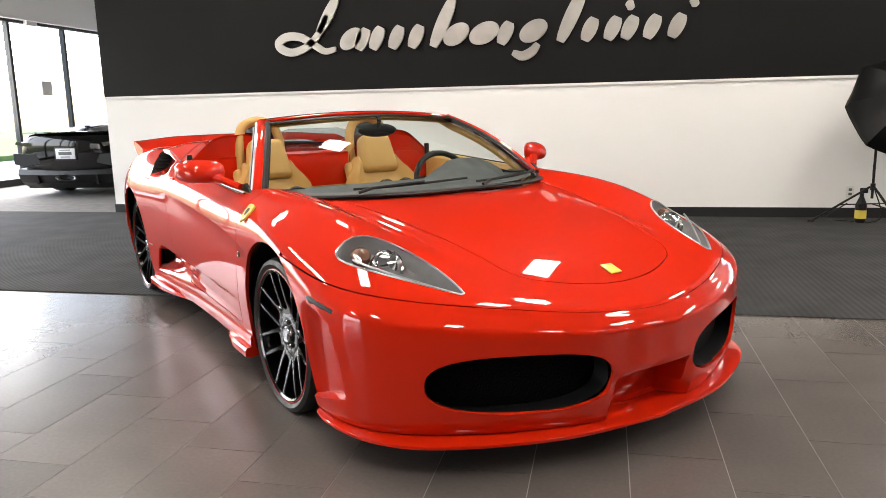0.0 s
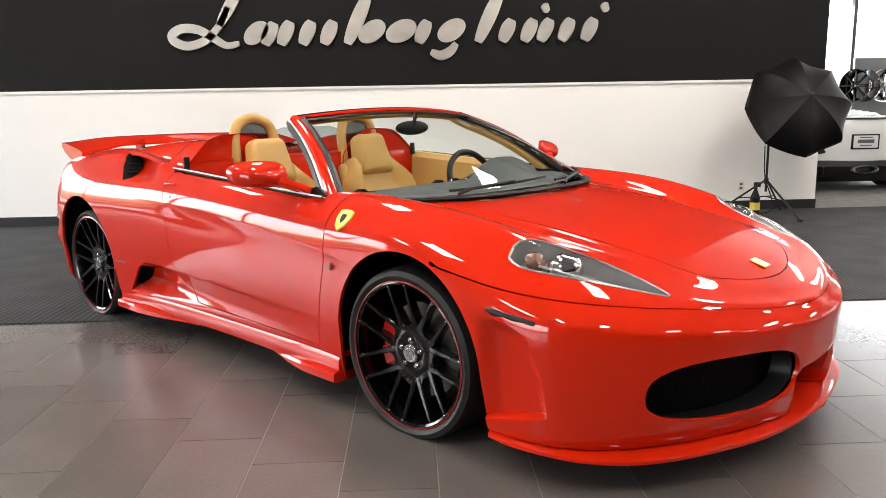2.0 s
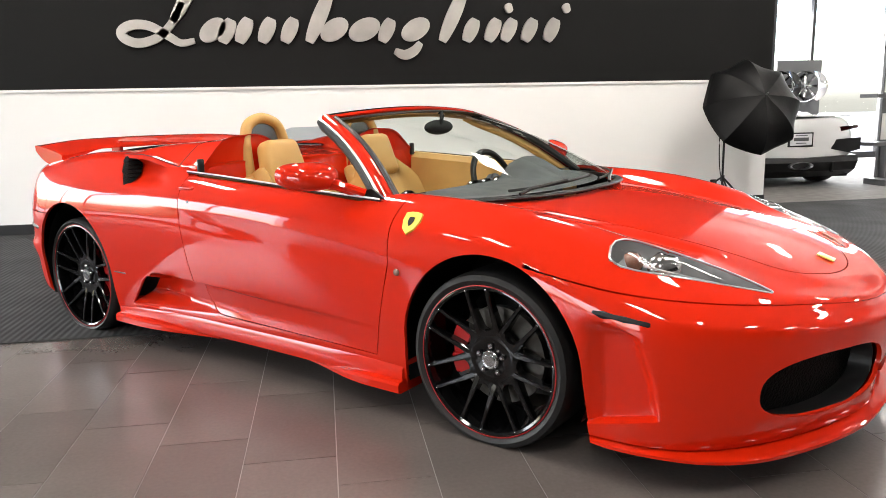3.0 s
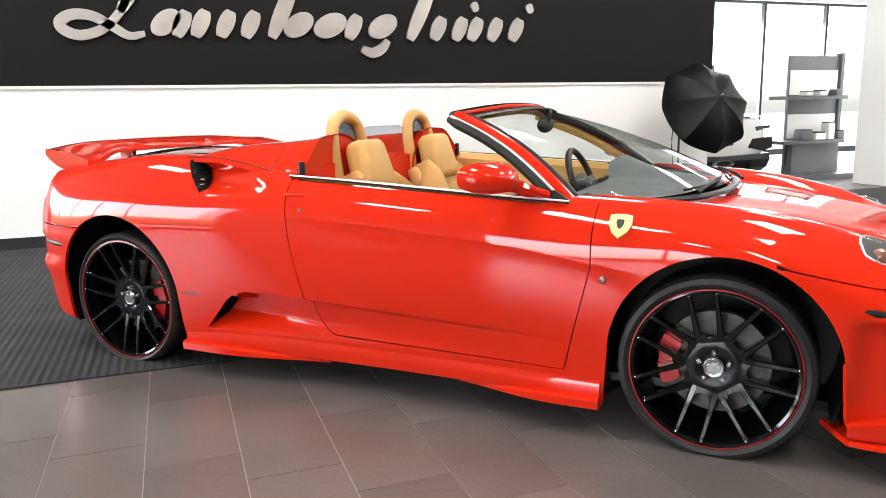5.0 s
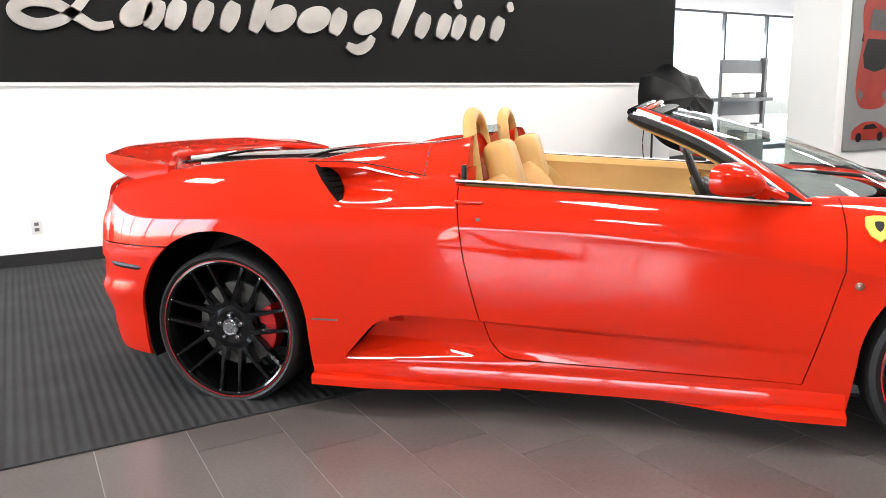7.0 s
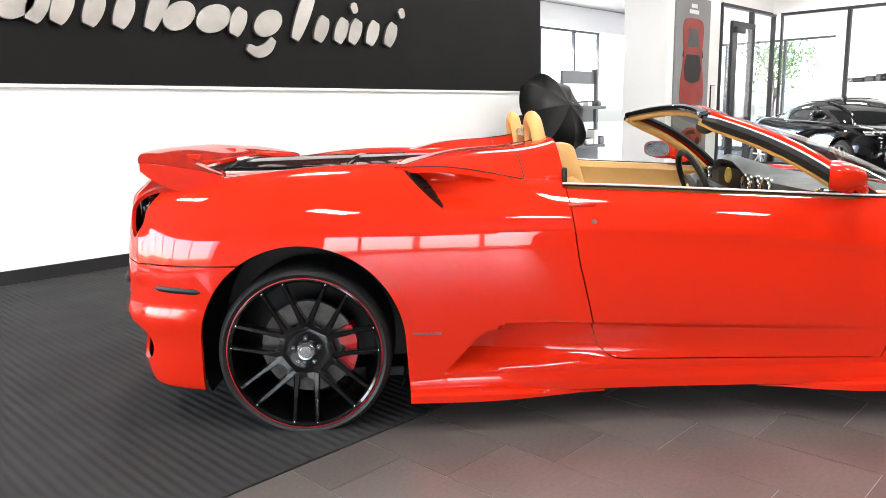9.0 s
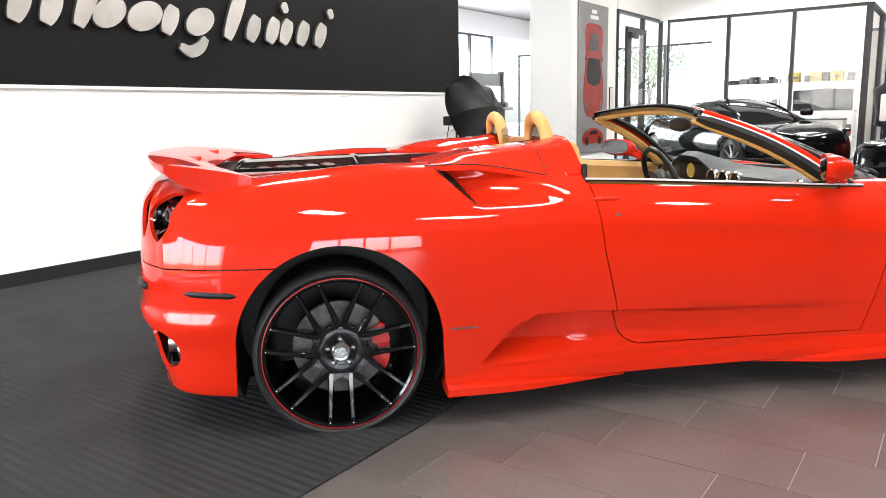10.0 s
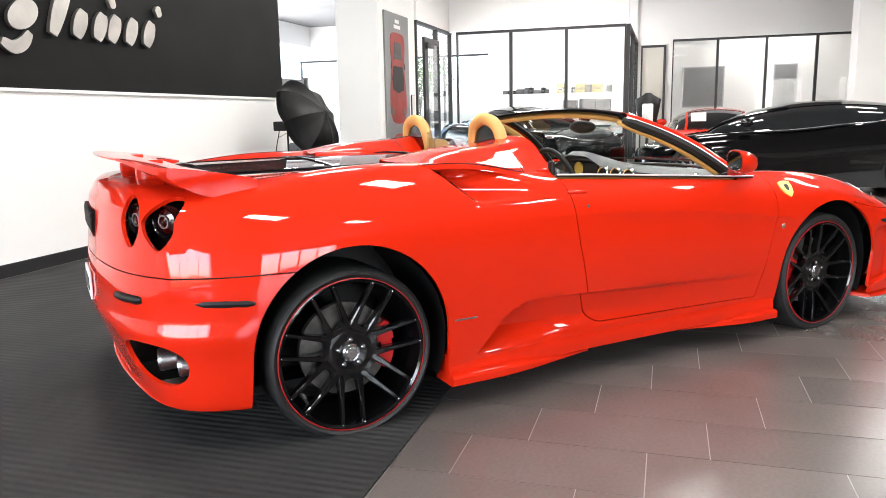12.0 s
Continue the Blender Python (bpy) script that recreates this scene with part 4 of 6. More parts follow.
for side in (1, -1):
    mirror = new("door_mirror")
    mirror.parent = red_car
    secs = []
    for k in range(11):
        a = k / 10
        grow = (0.90 + 0.10 * ramp(0.0, 0.25, a)) * max(0.02, 1 - a ** 2.6) ** 0.5
        cx, cy = 0.528 + 0.120 * a, 0.978 - 0.016 * a
        ry, rz = 0.100 * grow, 0.053 * grow
        secs.append([(cx - 0.60 * (1 - a) * ry * boxy(math.cos(q)), side * (cy + ry * boxy(math.cos(q))), 0.906 - 0.016 * a + rz * boxy(math.sin(q))) for q in [2 * math.pi * j / 20 for j in range(20)]])
    part("mirror_shell", loft(secs, True, None, True), M["red"], mirror, "rounded red mirror shell")
    g = [(0.525 - 0.60 * 0.084 * boxy(math.cos(q)), side * (0.978 + 0.084 * boxy(math.cos(q))), 0.906 + 0.043 * boxy(math.sin(q))) for q in [2 * math.pi * j / 20 for j in range(20)]]
    bm = bmesh.new()
    bm.faces.new([bm.verts.new(p) for p in g])
    bmesh.ops.solidify(bm, geom=bm.faces[:], thickness=0.004)
    part("mirror_glass", bm, M["mirror"], mirror, "mirror glass")
    for dx in (0.0, 0.055):
        part("mirror_arm", sweep(smooth_curve([(0.575 + dx * 0.6, side * 0.940, 0.884), (0.615 + dx * 0.8, side * 0.895, 0.862), (0.665 + dx, side * 0.845, 0.834)], 4), [0.026] * 4 + [0.020] * 5, 8, 0.8), M["red"], mirror, "red mirror stalk")

# fairings behind the seats
def rounded(pts, r=0.3, n=4):
    """Soften the corners of an open line of points."""
    out = [Vector(pts[0])]
    for a, b, c in zip(pts, pts[1:], pts[2:]):
        a, b, c = Vector(a), Vector(b), Vector(c)
        p, q = b + (a - b) * r, b + (c - b) * r
        out += [p * (1 - t) ** 2 + b * 2 * t * (1 - t) + q * t * t for t in [k / n for k in range(n + 1)]]
    return out + [Vector(pts[-1])]


for side in (1, -1):
    secs = []
    for k in range(17):
        a = k / 16
        x = -0.335 - 0.62 * a
        h = 1 - a ** 0.85
        zb = 0.868 + 0.080 * ramp(-0.1, 0.8, a)
        wo, wt, wi, wb = 0.822 - 0.02 * a, 0.640 + 0.10 * a, 0.400 + 0.06 * a, 0.215 + 0.20 * a
        lean_x = 0.045 * (1 - a)
        sec = [(x, wo, zb - 0.02), (x, wo - 0.012, zb + 0.004), (x - lean_x * 0.4, wt, zb + 0.160 * h), (x - lean_x * 0.6, wi, zb + 0.170 * h), (x, wb, zb + 0.01 + 0.03 * h), (x, wb - 0.01, zb - 0.03)]
        secs.append([Vector((p.x, side * p.y, p.z)) for p in rounded(sec, 0.28)])
    cap = [[Vector((p.x - 0.012, p.y * 0.995, p.z - 0.010)) for p in secs[0]], [Vector((-0.372, p.y, 0.74 + 0.25 * (p.z - 0.87))) for p in secs[0]], [Vector((-0.38, p.y, 0.60)) for p in secs[0]]]
    part("seat_fairing", loft(cap[::-1] + secs), M["red"], red_car, "red fairing sloping back from the seat", angle=32)
    part("fairing_joint", sweep([p + Vector((0, 0, 0.0002)) for p in secs[4][2:-3]], 0.0018, 6), M["black"], red_car)
    part("fairing_joint", sweep([secs[k][12] + Vector((0, 0.0015 * side, 0.0015)) for k in range(1, 5)], 0.0018, 6), M["black"], red_car)
    part("fairing_edge", sweep([s[2] + Vector((0, 0.001 * side, 0.0)) for s in secs], 0.0022, 6), M["black"], red_car)
    part("latch_cover", round_box(-0.352, -0.334, side * 0.790 - 0.016, side * 0.790 + 0.016, 0.862, 0.935, 0.006), M["black"], red_car, "black latch cover")

# roll hoops with padded tan covers
for side in (1, -1):
    hoop = new("roll_hoop")
    hoop.parent = red_car
    cy = side * 0.362
    arc = [(-0.36, -0.125, 0.80), (-0.375, -0.128, 0.92), (-0.39, -0.120, 1.02), (-0.40, -0.085, 1.085), (-0.405, 0, 1.112), (-0.40, 0.085, 1.085), (-0.39, 0.120, 1.02), (-0.375, 0.128, 0.92), (-0.36, 0.125, 0.80)]
    part("hoop_cover", sweep(smooth_curve([(x, cy + y, z) for x, y, z in arc], 5), 0.028, 12, 1.0, (1, 0, 0)), M["tan"], hoop, "tan leather padded hoop")
    mesh = [(y * 0.9, z - 0.01) for x, y, z in arc[1:-1]]
    part("hoop_panel", slab(mesh, 0.008, Matrix(((0, 0, 1, -0.402), (1, 0, 0, cy), (0, 1, 0, 0), (0, 0, 0, 1)))), M["smoke"], hoop, "dark smoked panel", smooth=False)
deflector = part("wind_deflector", slab([(-0.23, 0.92), (0.23, 0.92), (0.22, 1.045), (0.16, 1.06), (-0.16, 1.06), (-0.22, 1.045)], 0.006, Matrix(((0, 0, 1, -0.405), (1, 0, 0, 0), (0, 1, 0, 0), (0, 0, 0, 1)))), M["deflector"], red_car, "clear wind deflector between the hoops", smooth=False)

# tub
bm = bmesh.new()
box(-0.35, 1.15, -0.78, 0.78, 0.17, 0.20, 0, bm)
part("cockpit_floor", bm, M["dash"], red_car, "dark carpeted cockpit floor", smooth=False)
bm = bmesh.new()
box(-0.40, -0.355, -0.80, 0.80, 0.18, 0.70, 0, bm)
part("bulkhead", bm, M["tan"], red_car, "tan leather rear bulkhead", smooth=False)
bm = bmesh.new()
box(-0.42, -0.362, -0.80, 0.80, 0.70, 0.905, 0.008, bm)
part("rear_shelf", bm, M["red"], red_car, "red panel behind the seats")
for side in (1, -1):
    secs = []
    for x in (-0.35, -0.1, 0.2, 0.5, 0.8):
        zt = 0.878 - 0.06 * (x + 0.35)
        secs.append([(x, side * (0.845 - dy), z) for dy, z in ((0.0, zt + 0.002), (0.03, zt), (0.055, zt - 0.03), (0.06, zt - 0.16), (0.10, 0.60), (0.10, 0.56), (0.07, 0.52), (0.06, 0.20))])
    part("door_lining", loft(secs), M["tan"], red_car, "tan leather door lining")
part("centre_tunnel", round_box(-0.35, 0.85, -0.12, 0.12, 0.19, 0.50, 0.03), M["tan"], red_car, "tan centre tunnel")


def build_seat(cy):
    seat = new("seat")
    seat.parent = red_car
    seat.matrix_basis = Matrix.Translation((0, cy, 0))
    secs = []
    for k in range(13):
        a = k / 12
        x, z = -0.02 - 0.235 * a, 0.34 + 0.53 * a
        hw = 0.205 + 0.035 * math.sin(math.pi * min(1, a * 1.1)) - 0.055 * ramp(0.72, 1.0, a)
        row = []
        for j in range(21):
            q = -1 + 2 * j / 20
            bolster = 0.075 * ramp(0.55, 0.92, abs(q)) - 0.045 * ramp(0.93, 1.0, abs(q))
            bolster *= 1 - 0.6 * ramp(0.75, 1.0, a)
            row.append((x + bolster - 0.03 * ramp(0.9, 1.0, a), hw * q, z + 0.25 * bolster))
        row += [(x - 0.11 + 0.02 * a, hw * q, z - 0.03) for q in (0.95, 0.5, 0, -0.5, -0.95)]
        secs.append(row)
    part("backrest", loft(secs, True, None, True), M["tan"], seat, "tan leather backrest with side bolsters", angle=60)
    secs = []
    for k in range(9):
        a = k / 8
        x = 0.42 - 0.42 * a
        row = []
        for j in range(21):
            q = -1 + 2 * j / 20
            bolster = 0.07 * ramp(0.55, 0.9, abs(q)) - 0.03 * ramp(0.93, 1, abs(q))
            row.append((x, 0.24 * q, 0.36 - 0.04 * a + bolster - 0.05 * ramp(0.2, 0, a)))
        row += [(x, 0.23 * q, 0.22) for q in (1, 0, -1)]
        secs.append(row)
    part("seat_cushion", loft(secs, True, None, True), M["tan"], seat, "tan leather seat cushion", angle=60)
    bm = round_box(-0.06, 0.055, -0.135, 0.135, -0.135, 0.112, 0.042, None, pose(-0.270, 0, 0.895, 0, -16, 0), 4)
    for v in bm.verts:
        v.co.y *= 1 - 0.26 * max(0, v.co.z - 0.80) / 0.2
    part("headrest", bm, M["tan"], seat, "rounded tan headrest", angle=60)
    part("seat_shell", round_box(-0.05, 0.02, -0.19, 0.19, -0.24, 0.24, 0.03, None, pose(-0.235, 0, 0.62, 0, -24, 0)), M["tan"], seat, angle=60)
    return seat


build_seat(0.36)
build_seat(-0.36)

# dashboard
secs = []
for k in range(25):
    y = -0.76 + 1.52 * k / 24
    hood_h = 0.085 * math.exp(-((y - 0.36) / 0.19) ** 4)
    bow = 1.16 - 0.40 * abs(y / 0.79) ** 2.8
    secs.append([(bow, y, 0.800), (bow - 0.20, y, 0.812 + 0.2 * hood_h), (0.79 - 0.06 * hood_h / 0.085, y, 0.815 + hood_h), (0.71 - 0.02 * hood_h / 0.085, y, 0.800 + hood_h * 0.9), (0.715 + 0.05 * hood_h / 0.085, y, 0.792 + hood_h * 0.75), (0.72 + 0.03 * hood_h / 0.085, y, 0.74), (0.75, y, 0.62), (0.80, y, 0.50), (0.84, y, 0.22)])
part("dashboard", loft(secs), M["dash"], red_car, "charcoal leather dashboard with instrument hood", angle=50)
for y in (-0.58, -0.10, 0.01, 0.12, 0.64):
    vm = pose(0.712, y, 0.772) @ Matrix.Scale(-1, 4, (1, 0, 0))
    vent = part("air_vent", lathe([(0.036, 0.0), (0.038, 0.012), (0.044, 0.014), (0.047, 0.006), (0.047, -0.01)], 24, "X", None, vm), M["chrome"], red_car, "round metal-rimmed air vent")
    part("vent_core", lathe([(0.0, 0.008), (0.010, 0.008), (0.012, 0.002), (0.038, 0.002)], 24, "X", None, vm), M["black"], vent)
part("instrument", lathe([(0.0, 0.0), (0.034, 0.0), (0.038, 0.006), (0.042, 0.0)], 28, "X", None, pose(0.716, 0.36, 0.795) @ Matrix.Scale(-1, 4, (1, 0, 0))), M["dial"], red_car, "yellow rev counter dial")
part("instrument_binnacle", round_box(0.720, 0.80, 0.20, 0.52, 0.70, 0.842, 0.02), M["black"], red_car, "black instrument binnacle")
wheel_m = pose(0.54, 0.36, 0.755, 0, -22, 0)
steering = new("steering_wheel")
steering.parent = red_car
ring = [(0, 0.175 * math.cos(2 * math.pi * k / 40), 0.175 * math.sin(2 * math.pi * k / 40)) for k in range(41)]
part("steering_rim", sweep([wheel_m @ Vector(p) for p in ring], 0.016, 10, 1, (1, 0, 0.3), None, False), M["black"], steering, "black leather steering rim")
bm = bmesh.new()
for a in (0.1, math.pi - 0.1, -math.pi / 2):
    sweep([wheel_m @ Vector((0.01, r * math.cos(a), r * math.sin(a))) for r in (0.03, 0.10, 0.17)], [0.026, 0.018, 0.014], 8, 0.5, (1, 0, 0), bm)
part("steering_spokes", bm, M["dash"], steering)
part("horn_pad", lathe([(0.0, -0.035), (0.045, -0.03), (0.055, -0.01), (0.05, 0.02), (0, 0.02)], 24, "X", None, wheel_m), M["dash"], steering)
part("horn_badge", lathe([(0.0, -0.040), (0.014, -0.039), (0.016, -0.032)], 16, "X", None, wheel_m), M["yellow"], steering, "small yellow badge")
part("steering_column", rod(bmesh.new(), wheel_m @ Vector((0.01, 0, 0)), (0.78, 0.36, 0.66), 0.04), M["dash"], steering)
# inside mirror
secs = []
for k in range(9):
    a = k / 8
    hw = 0.115 * math.sin(math.pi * (0.12 + 0.76 * a)) ** 0.5
    secs.append([(0.45 + 0.03 * (a - 0.5), y, z) for y, z in [(hw * math.cos(q), 1.055 + 0.036 * math.sin(q) * math.sin(math.pi * (0.12 + 0.76 * a)) ** 0.5) for q in [2 * math.pi * j / 20 for j in range(20)]]])
inside = part("inside_mirror", loft(secs, True, None, True), M["black"], red_car, "oval black inside mirror")
part("mirror_stem", sweep([(0.46, 0, 1.07), (0.47, 0, 1.11), (0.46, 0, 1.125)], 0.012, 8), M["black"], red_car)

# ---- car: engine cover and rear wing ----
cover = new("engine_cover")
cover.parent = red_car
secs = []
for k in range(11):
    a = k / 10
    x = -0.66 - 1.0 * a
    hw = 0.40 + 0.04 * math.sin(math.pi * a)
    zc = 0.958 - 0.012 * a
    secs.append([(x, hw * q, zc - 0.022 * q * q) for q in [j / 6 - 1 for j in range(13)]])
part("engine_glass", loft(secs), M["smoke"], cover, "dark tinted engine cover glass")
part("engine_bay", box(-1.62, -0.68, -0.40, 0.40, 0.80, 0.905), M["black"], cover, smooth=False)
for side in (1, -1):
    part("cover_rail", sweep([Vector(s[0 if side < 0 else -1]) for s in secs], 0.017, 8, 0.6), M["gloss_black"], cover, "black cover edge")
    part("cover_strip", sweep([Vector(s[0 if side < 0 else -1]) + Vector((0, 0.018 * side, -0.010)) for s in secs], 0.007, 6), M["steel"], cover, "bright edge strip")
for k in (0, 5, 10):
    part("cover_bar", sweep([Vector(p) for p in secs[k]], 0.014, 8, 0.5), M["gloss_black"], cover)
for k in range(6):
    x = -1.62 - 0.035 * k
    part("louvre", box(x - 0.012, x + 0.012, -0.36, 0.36, 0.926 - 0.002 * k, 0.932 - 0.002 * k), M["black"], cover, smooth=False)

wing = new("rear_wing")
wing.parent = red_car


def wing_row(w):
    s = abs(w) / 0.80
    drop = ramp(0.55, 1.0, s)
    le, te = -1.73 + 0.16 * drop, -2.015 + 0.155 * s ** 2.5
    zl, zt = 0.955 - 0.024 * drop - 0.005 * s, 1.004 - 0.013 * s * s - 0.014 * drop
    row = []
    for k in range(13):
        q = k / 12
        x = le + (te - le) * q
        z = zl + (zt - zl) * (0.55 * q + 0.45 * q * q)
        row.append((x, w, z + 0.013 * math.sin(math.pi * q) ** 0.6 + 0.002))
    for k in range(12, -1, -1):
        q = k / 12
        x = le + (te - le) * q
        z = zl + (zt - zl) * (0.55 * q + 0.45 * q * q)
        row.append((x, w, z - (0.012 + 0.058 * drop) * math.sin(math.pi * (0.08 + 0.86 * q)) ** 0.6))
    return row


part("wing_blade", loft([wing_row(-0.80 + 1.60 * k / 48) for k in range(49)], True, None, True), M["red"], wing, "red rear wing blade with drooped ends", angle=50)
for side in (1, -1):
    part("wing_post", round_box(-1.90, -1.80, side * 0.30 - 0.012, side * 0.30 + 0.012, 0.88, 0.985, 0.006), M["red"], wing)

# ---- car: lower trim ----
bm = bmesh.new()
edge = [(1.685, 0.930), (1.77, 0.940), (1.90, 0.925), (2.03, 0.880), (2.16, 0.770), (2.28, 0.560), (2.365, 0.320), (2.405, 0.0)]
rim_half = smooth_curve([(x, y, 0) for x, y in edge], 5)
rim = rim_half + [Vector((p.x, -p.y, 0)) for p in rim_half[-2::-1]]
secs = []
for p in rim:
    d = Vector((p.x - 1.2, p.y * 1.0, 0)).normalized()
    a = p - d * 0.16
    secs.append([(a.x, a.y, 0.118), (p.x - d.x * 0.012, p.y - d.y * 0.012, 0.113), (p.x + d.x * 0.004, p.y + d.y * 0.004, 0.117), (p.x + d.x * 0.005, p.y + d.y * 0.005, 0.127), (p.x - d.x * 0.008, p.y - d.y * 0.008, 0.132), (a.x, a.y, 0.136)])
part("front_splitter", loft(secs, True, None, True), M["red"], red_car, "red front splitter lip")
def sill_blade(x0, x1, tip, side):
    """A thin lip under the sill that runs out towards the tip end."""
    secs = []
    for k in range(17):
        a = k / 16
        x = x0 + (x1 - x0) * a
        full = ramp(0.0, 0.75, a if tip == "rear" else 1 - a)
        w = 0.868 + 0.084 * full ** 0.7 - 0.012 * (x > 0)
        top = 0.128 + 0.024 * full
        secs.append([(x, side * y, z) for y, z in ((w - 0.14, 0.112), (w - 0.012, 0.110), (w, 0.115), (w + 0.001, top - 0.010), (w - 0.006, top), (w - 0.05, top + 0.008), (w - 0.14, top + 0.006))])
    return loft(secs, True, None, True)


for side in (1, -1):
    secs = []
    for k in range(25):
        a = k / 24
        x = -0.912 + 1.840 * a
        w = 0.930 - 0.028 * math.sin(math.pi * a) - 0.012 * a
        secs.append([(x, side * y, z) for y, z in ((w - 0.12, 0.128), (w - 0.022, 0.126), (w - 0.010, 0.133), (w - 0.004, 0.160), (w - 0.006, 0.196), (w - 0.022, 0.222), (w - 0.12, 0.226))])
    part("side_skirt", loft(secs, True, None, True), M["red"], red_car, "red side skirt")
    part("skirt_blade", sill_blade(-0.20, -0.913, "rear", side), M["red"], red_car, "thin red lip under the sill")
    part("skirt_blade", sill_blade(0.930, 0.38, "front", side), M["red"], red_car, "thin red lip under the sill")

# intakes: dark duct with cross bars behind the mouth
back = intake_copy
bmesh.ops.translate(back, vec=(-0.09, 0, 0), verts=back.verts)
back.normal_update()
back_right = mirrored(back.copy(), False)
part("intake_grille", back, M["honeycomb"], red_car, "dark mesh inside the front intake")
part("intake_grille", back_right, M["honeycomb"], red_car, "dark mesh inside the front intake")
for side in (1, -1):
    ring_pts = [(2.0 + 0, side * (0.478 + 0.283 * math.copysign(abs(math.cos(q)) ** 0.74, math.cos(q))), 0.303 + 0.098 * math.copysign(abs(math.sin(q)) ** 0.74, math.sin(q))) for q in [2 * math.pi * k / 48 for k in range(48)]]
    bm = bmesh.new()
    outer, innr = [], []
    for x, y, z in ring_pts:
        ay = abs(y)
        fx = np.interp(ay, [0.0, 0.2, 0.35, 0.5, 0.62, 0.76], [2.395, 2.36, 2.325, 2.275, 2.215, 2.13])
        outer.append((fx - 0.006, y, z))
        innr.append((fx - 0.10, y * 1.0, z))
    part("intake_duct", loft([outer + outer[:1], innr + innr[:1]], False, bm), M["black"], red_car, "black intake duct")
    part("fog_lamp", lathe([(0.0, 0.0), (0.030, 0.004), (0.036, 0.0), (0.036, -0.03)], 20, "X", None, pose(2.24, side * 0.30, 0.275)), M["chrome"], red_car, "small round lamp in the intake")
    part("intake_bar", rod(bmesh.new(), (2.16, side * 0.43, 0.23), (2.20, side * 0.43, 0.39), 0.012), M["black"], red_car)

# headlamps
for side in (1, -1):
    lamp = new("headlamp")
    lamp.parent = red_car
    cov = lamp_copy.copy()
    bowl = lamp_copy.copy()
    bowl.normal_update()
    rimv = {v for e in bowl.edges if e.is_boundary for v in e.verts}
    for v in bowl.verts:
        near = min((v.co - q.co).length for q in rimv)
        v.co += Vector((-0.03, -0.01, -0.055)) * ramp(0.0, 0.035, near) + Vector((0, 0, -0.004))
    trim_pts = []
    if side < 0:
        cov, bowl = mirrored(cov, False), mirrored(bowl, False)
    loop_edges = [e for e in cov.edges if e.is_boundary]
    chain = [loop_edges[0].verts[0]]
    used = set()
    while True:
        nxt = next((e for e in chain[-1].link_edges if e.is_boundary and e not in used), None)
        if nxt is None:
            break
        used.add(nxt)
        chain.append(nxt.other_vert(chain[-1]))
    part("lamp_rim", sweep([v.co + Vector((0, 0, 0.0005)) for v in chain[::2]], 0.0042, 6, 0.7), M["steel"], lamp, "bright rim round the lamp")
    c = skin_part("lamp_cover", cov, M["lamp_glass"], lamp, "clear teardrop lamp cover")
    c.visible_shadow = False
    part("lamp_bowl", bowl, M["bowl"], lamp, "dark grey lamp bowl")
    m = pose(1.835, side * 0.705, 0.640, 0, 66, -8 * side)
    part("projector", lathe([(0.0, 0.042), (0.028, 0.034), (0.043, 0.012), (0.050, 0.0), (0.056, 0.004), (0.060, -0.01), (0.050, -0.05)], 32, "Z", None, m), M["chrome"], lamp, "round chrome projector")
    part("indicator", lathe([(0.0, 0.018), (0.022, 0.012), (0.032, 0.0), (0.036, -0.02)], 24, "Z", None, pose(1.755, side * 0.765, 0.668, 0, 60, 0)), M["amber"], lamp, "amber indicator bowl")
    part("lamp_strip", sweep([(1.80 + 0.30 * k / 8, side * (0.845 - 0.24 * (k / 8) ** 1.15 - 0.02), 0.668 - 0.10 * (k / 8)) for k in range(9)], 0.004, 6), M["steel"], lamp, "bright lamp edge strip")
lamp_copy.free()

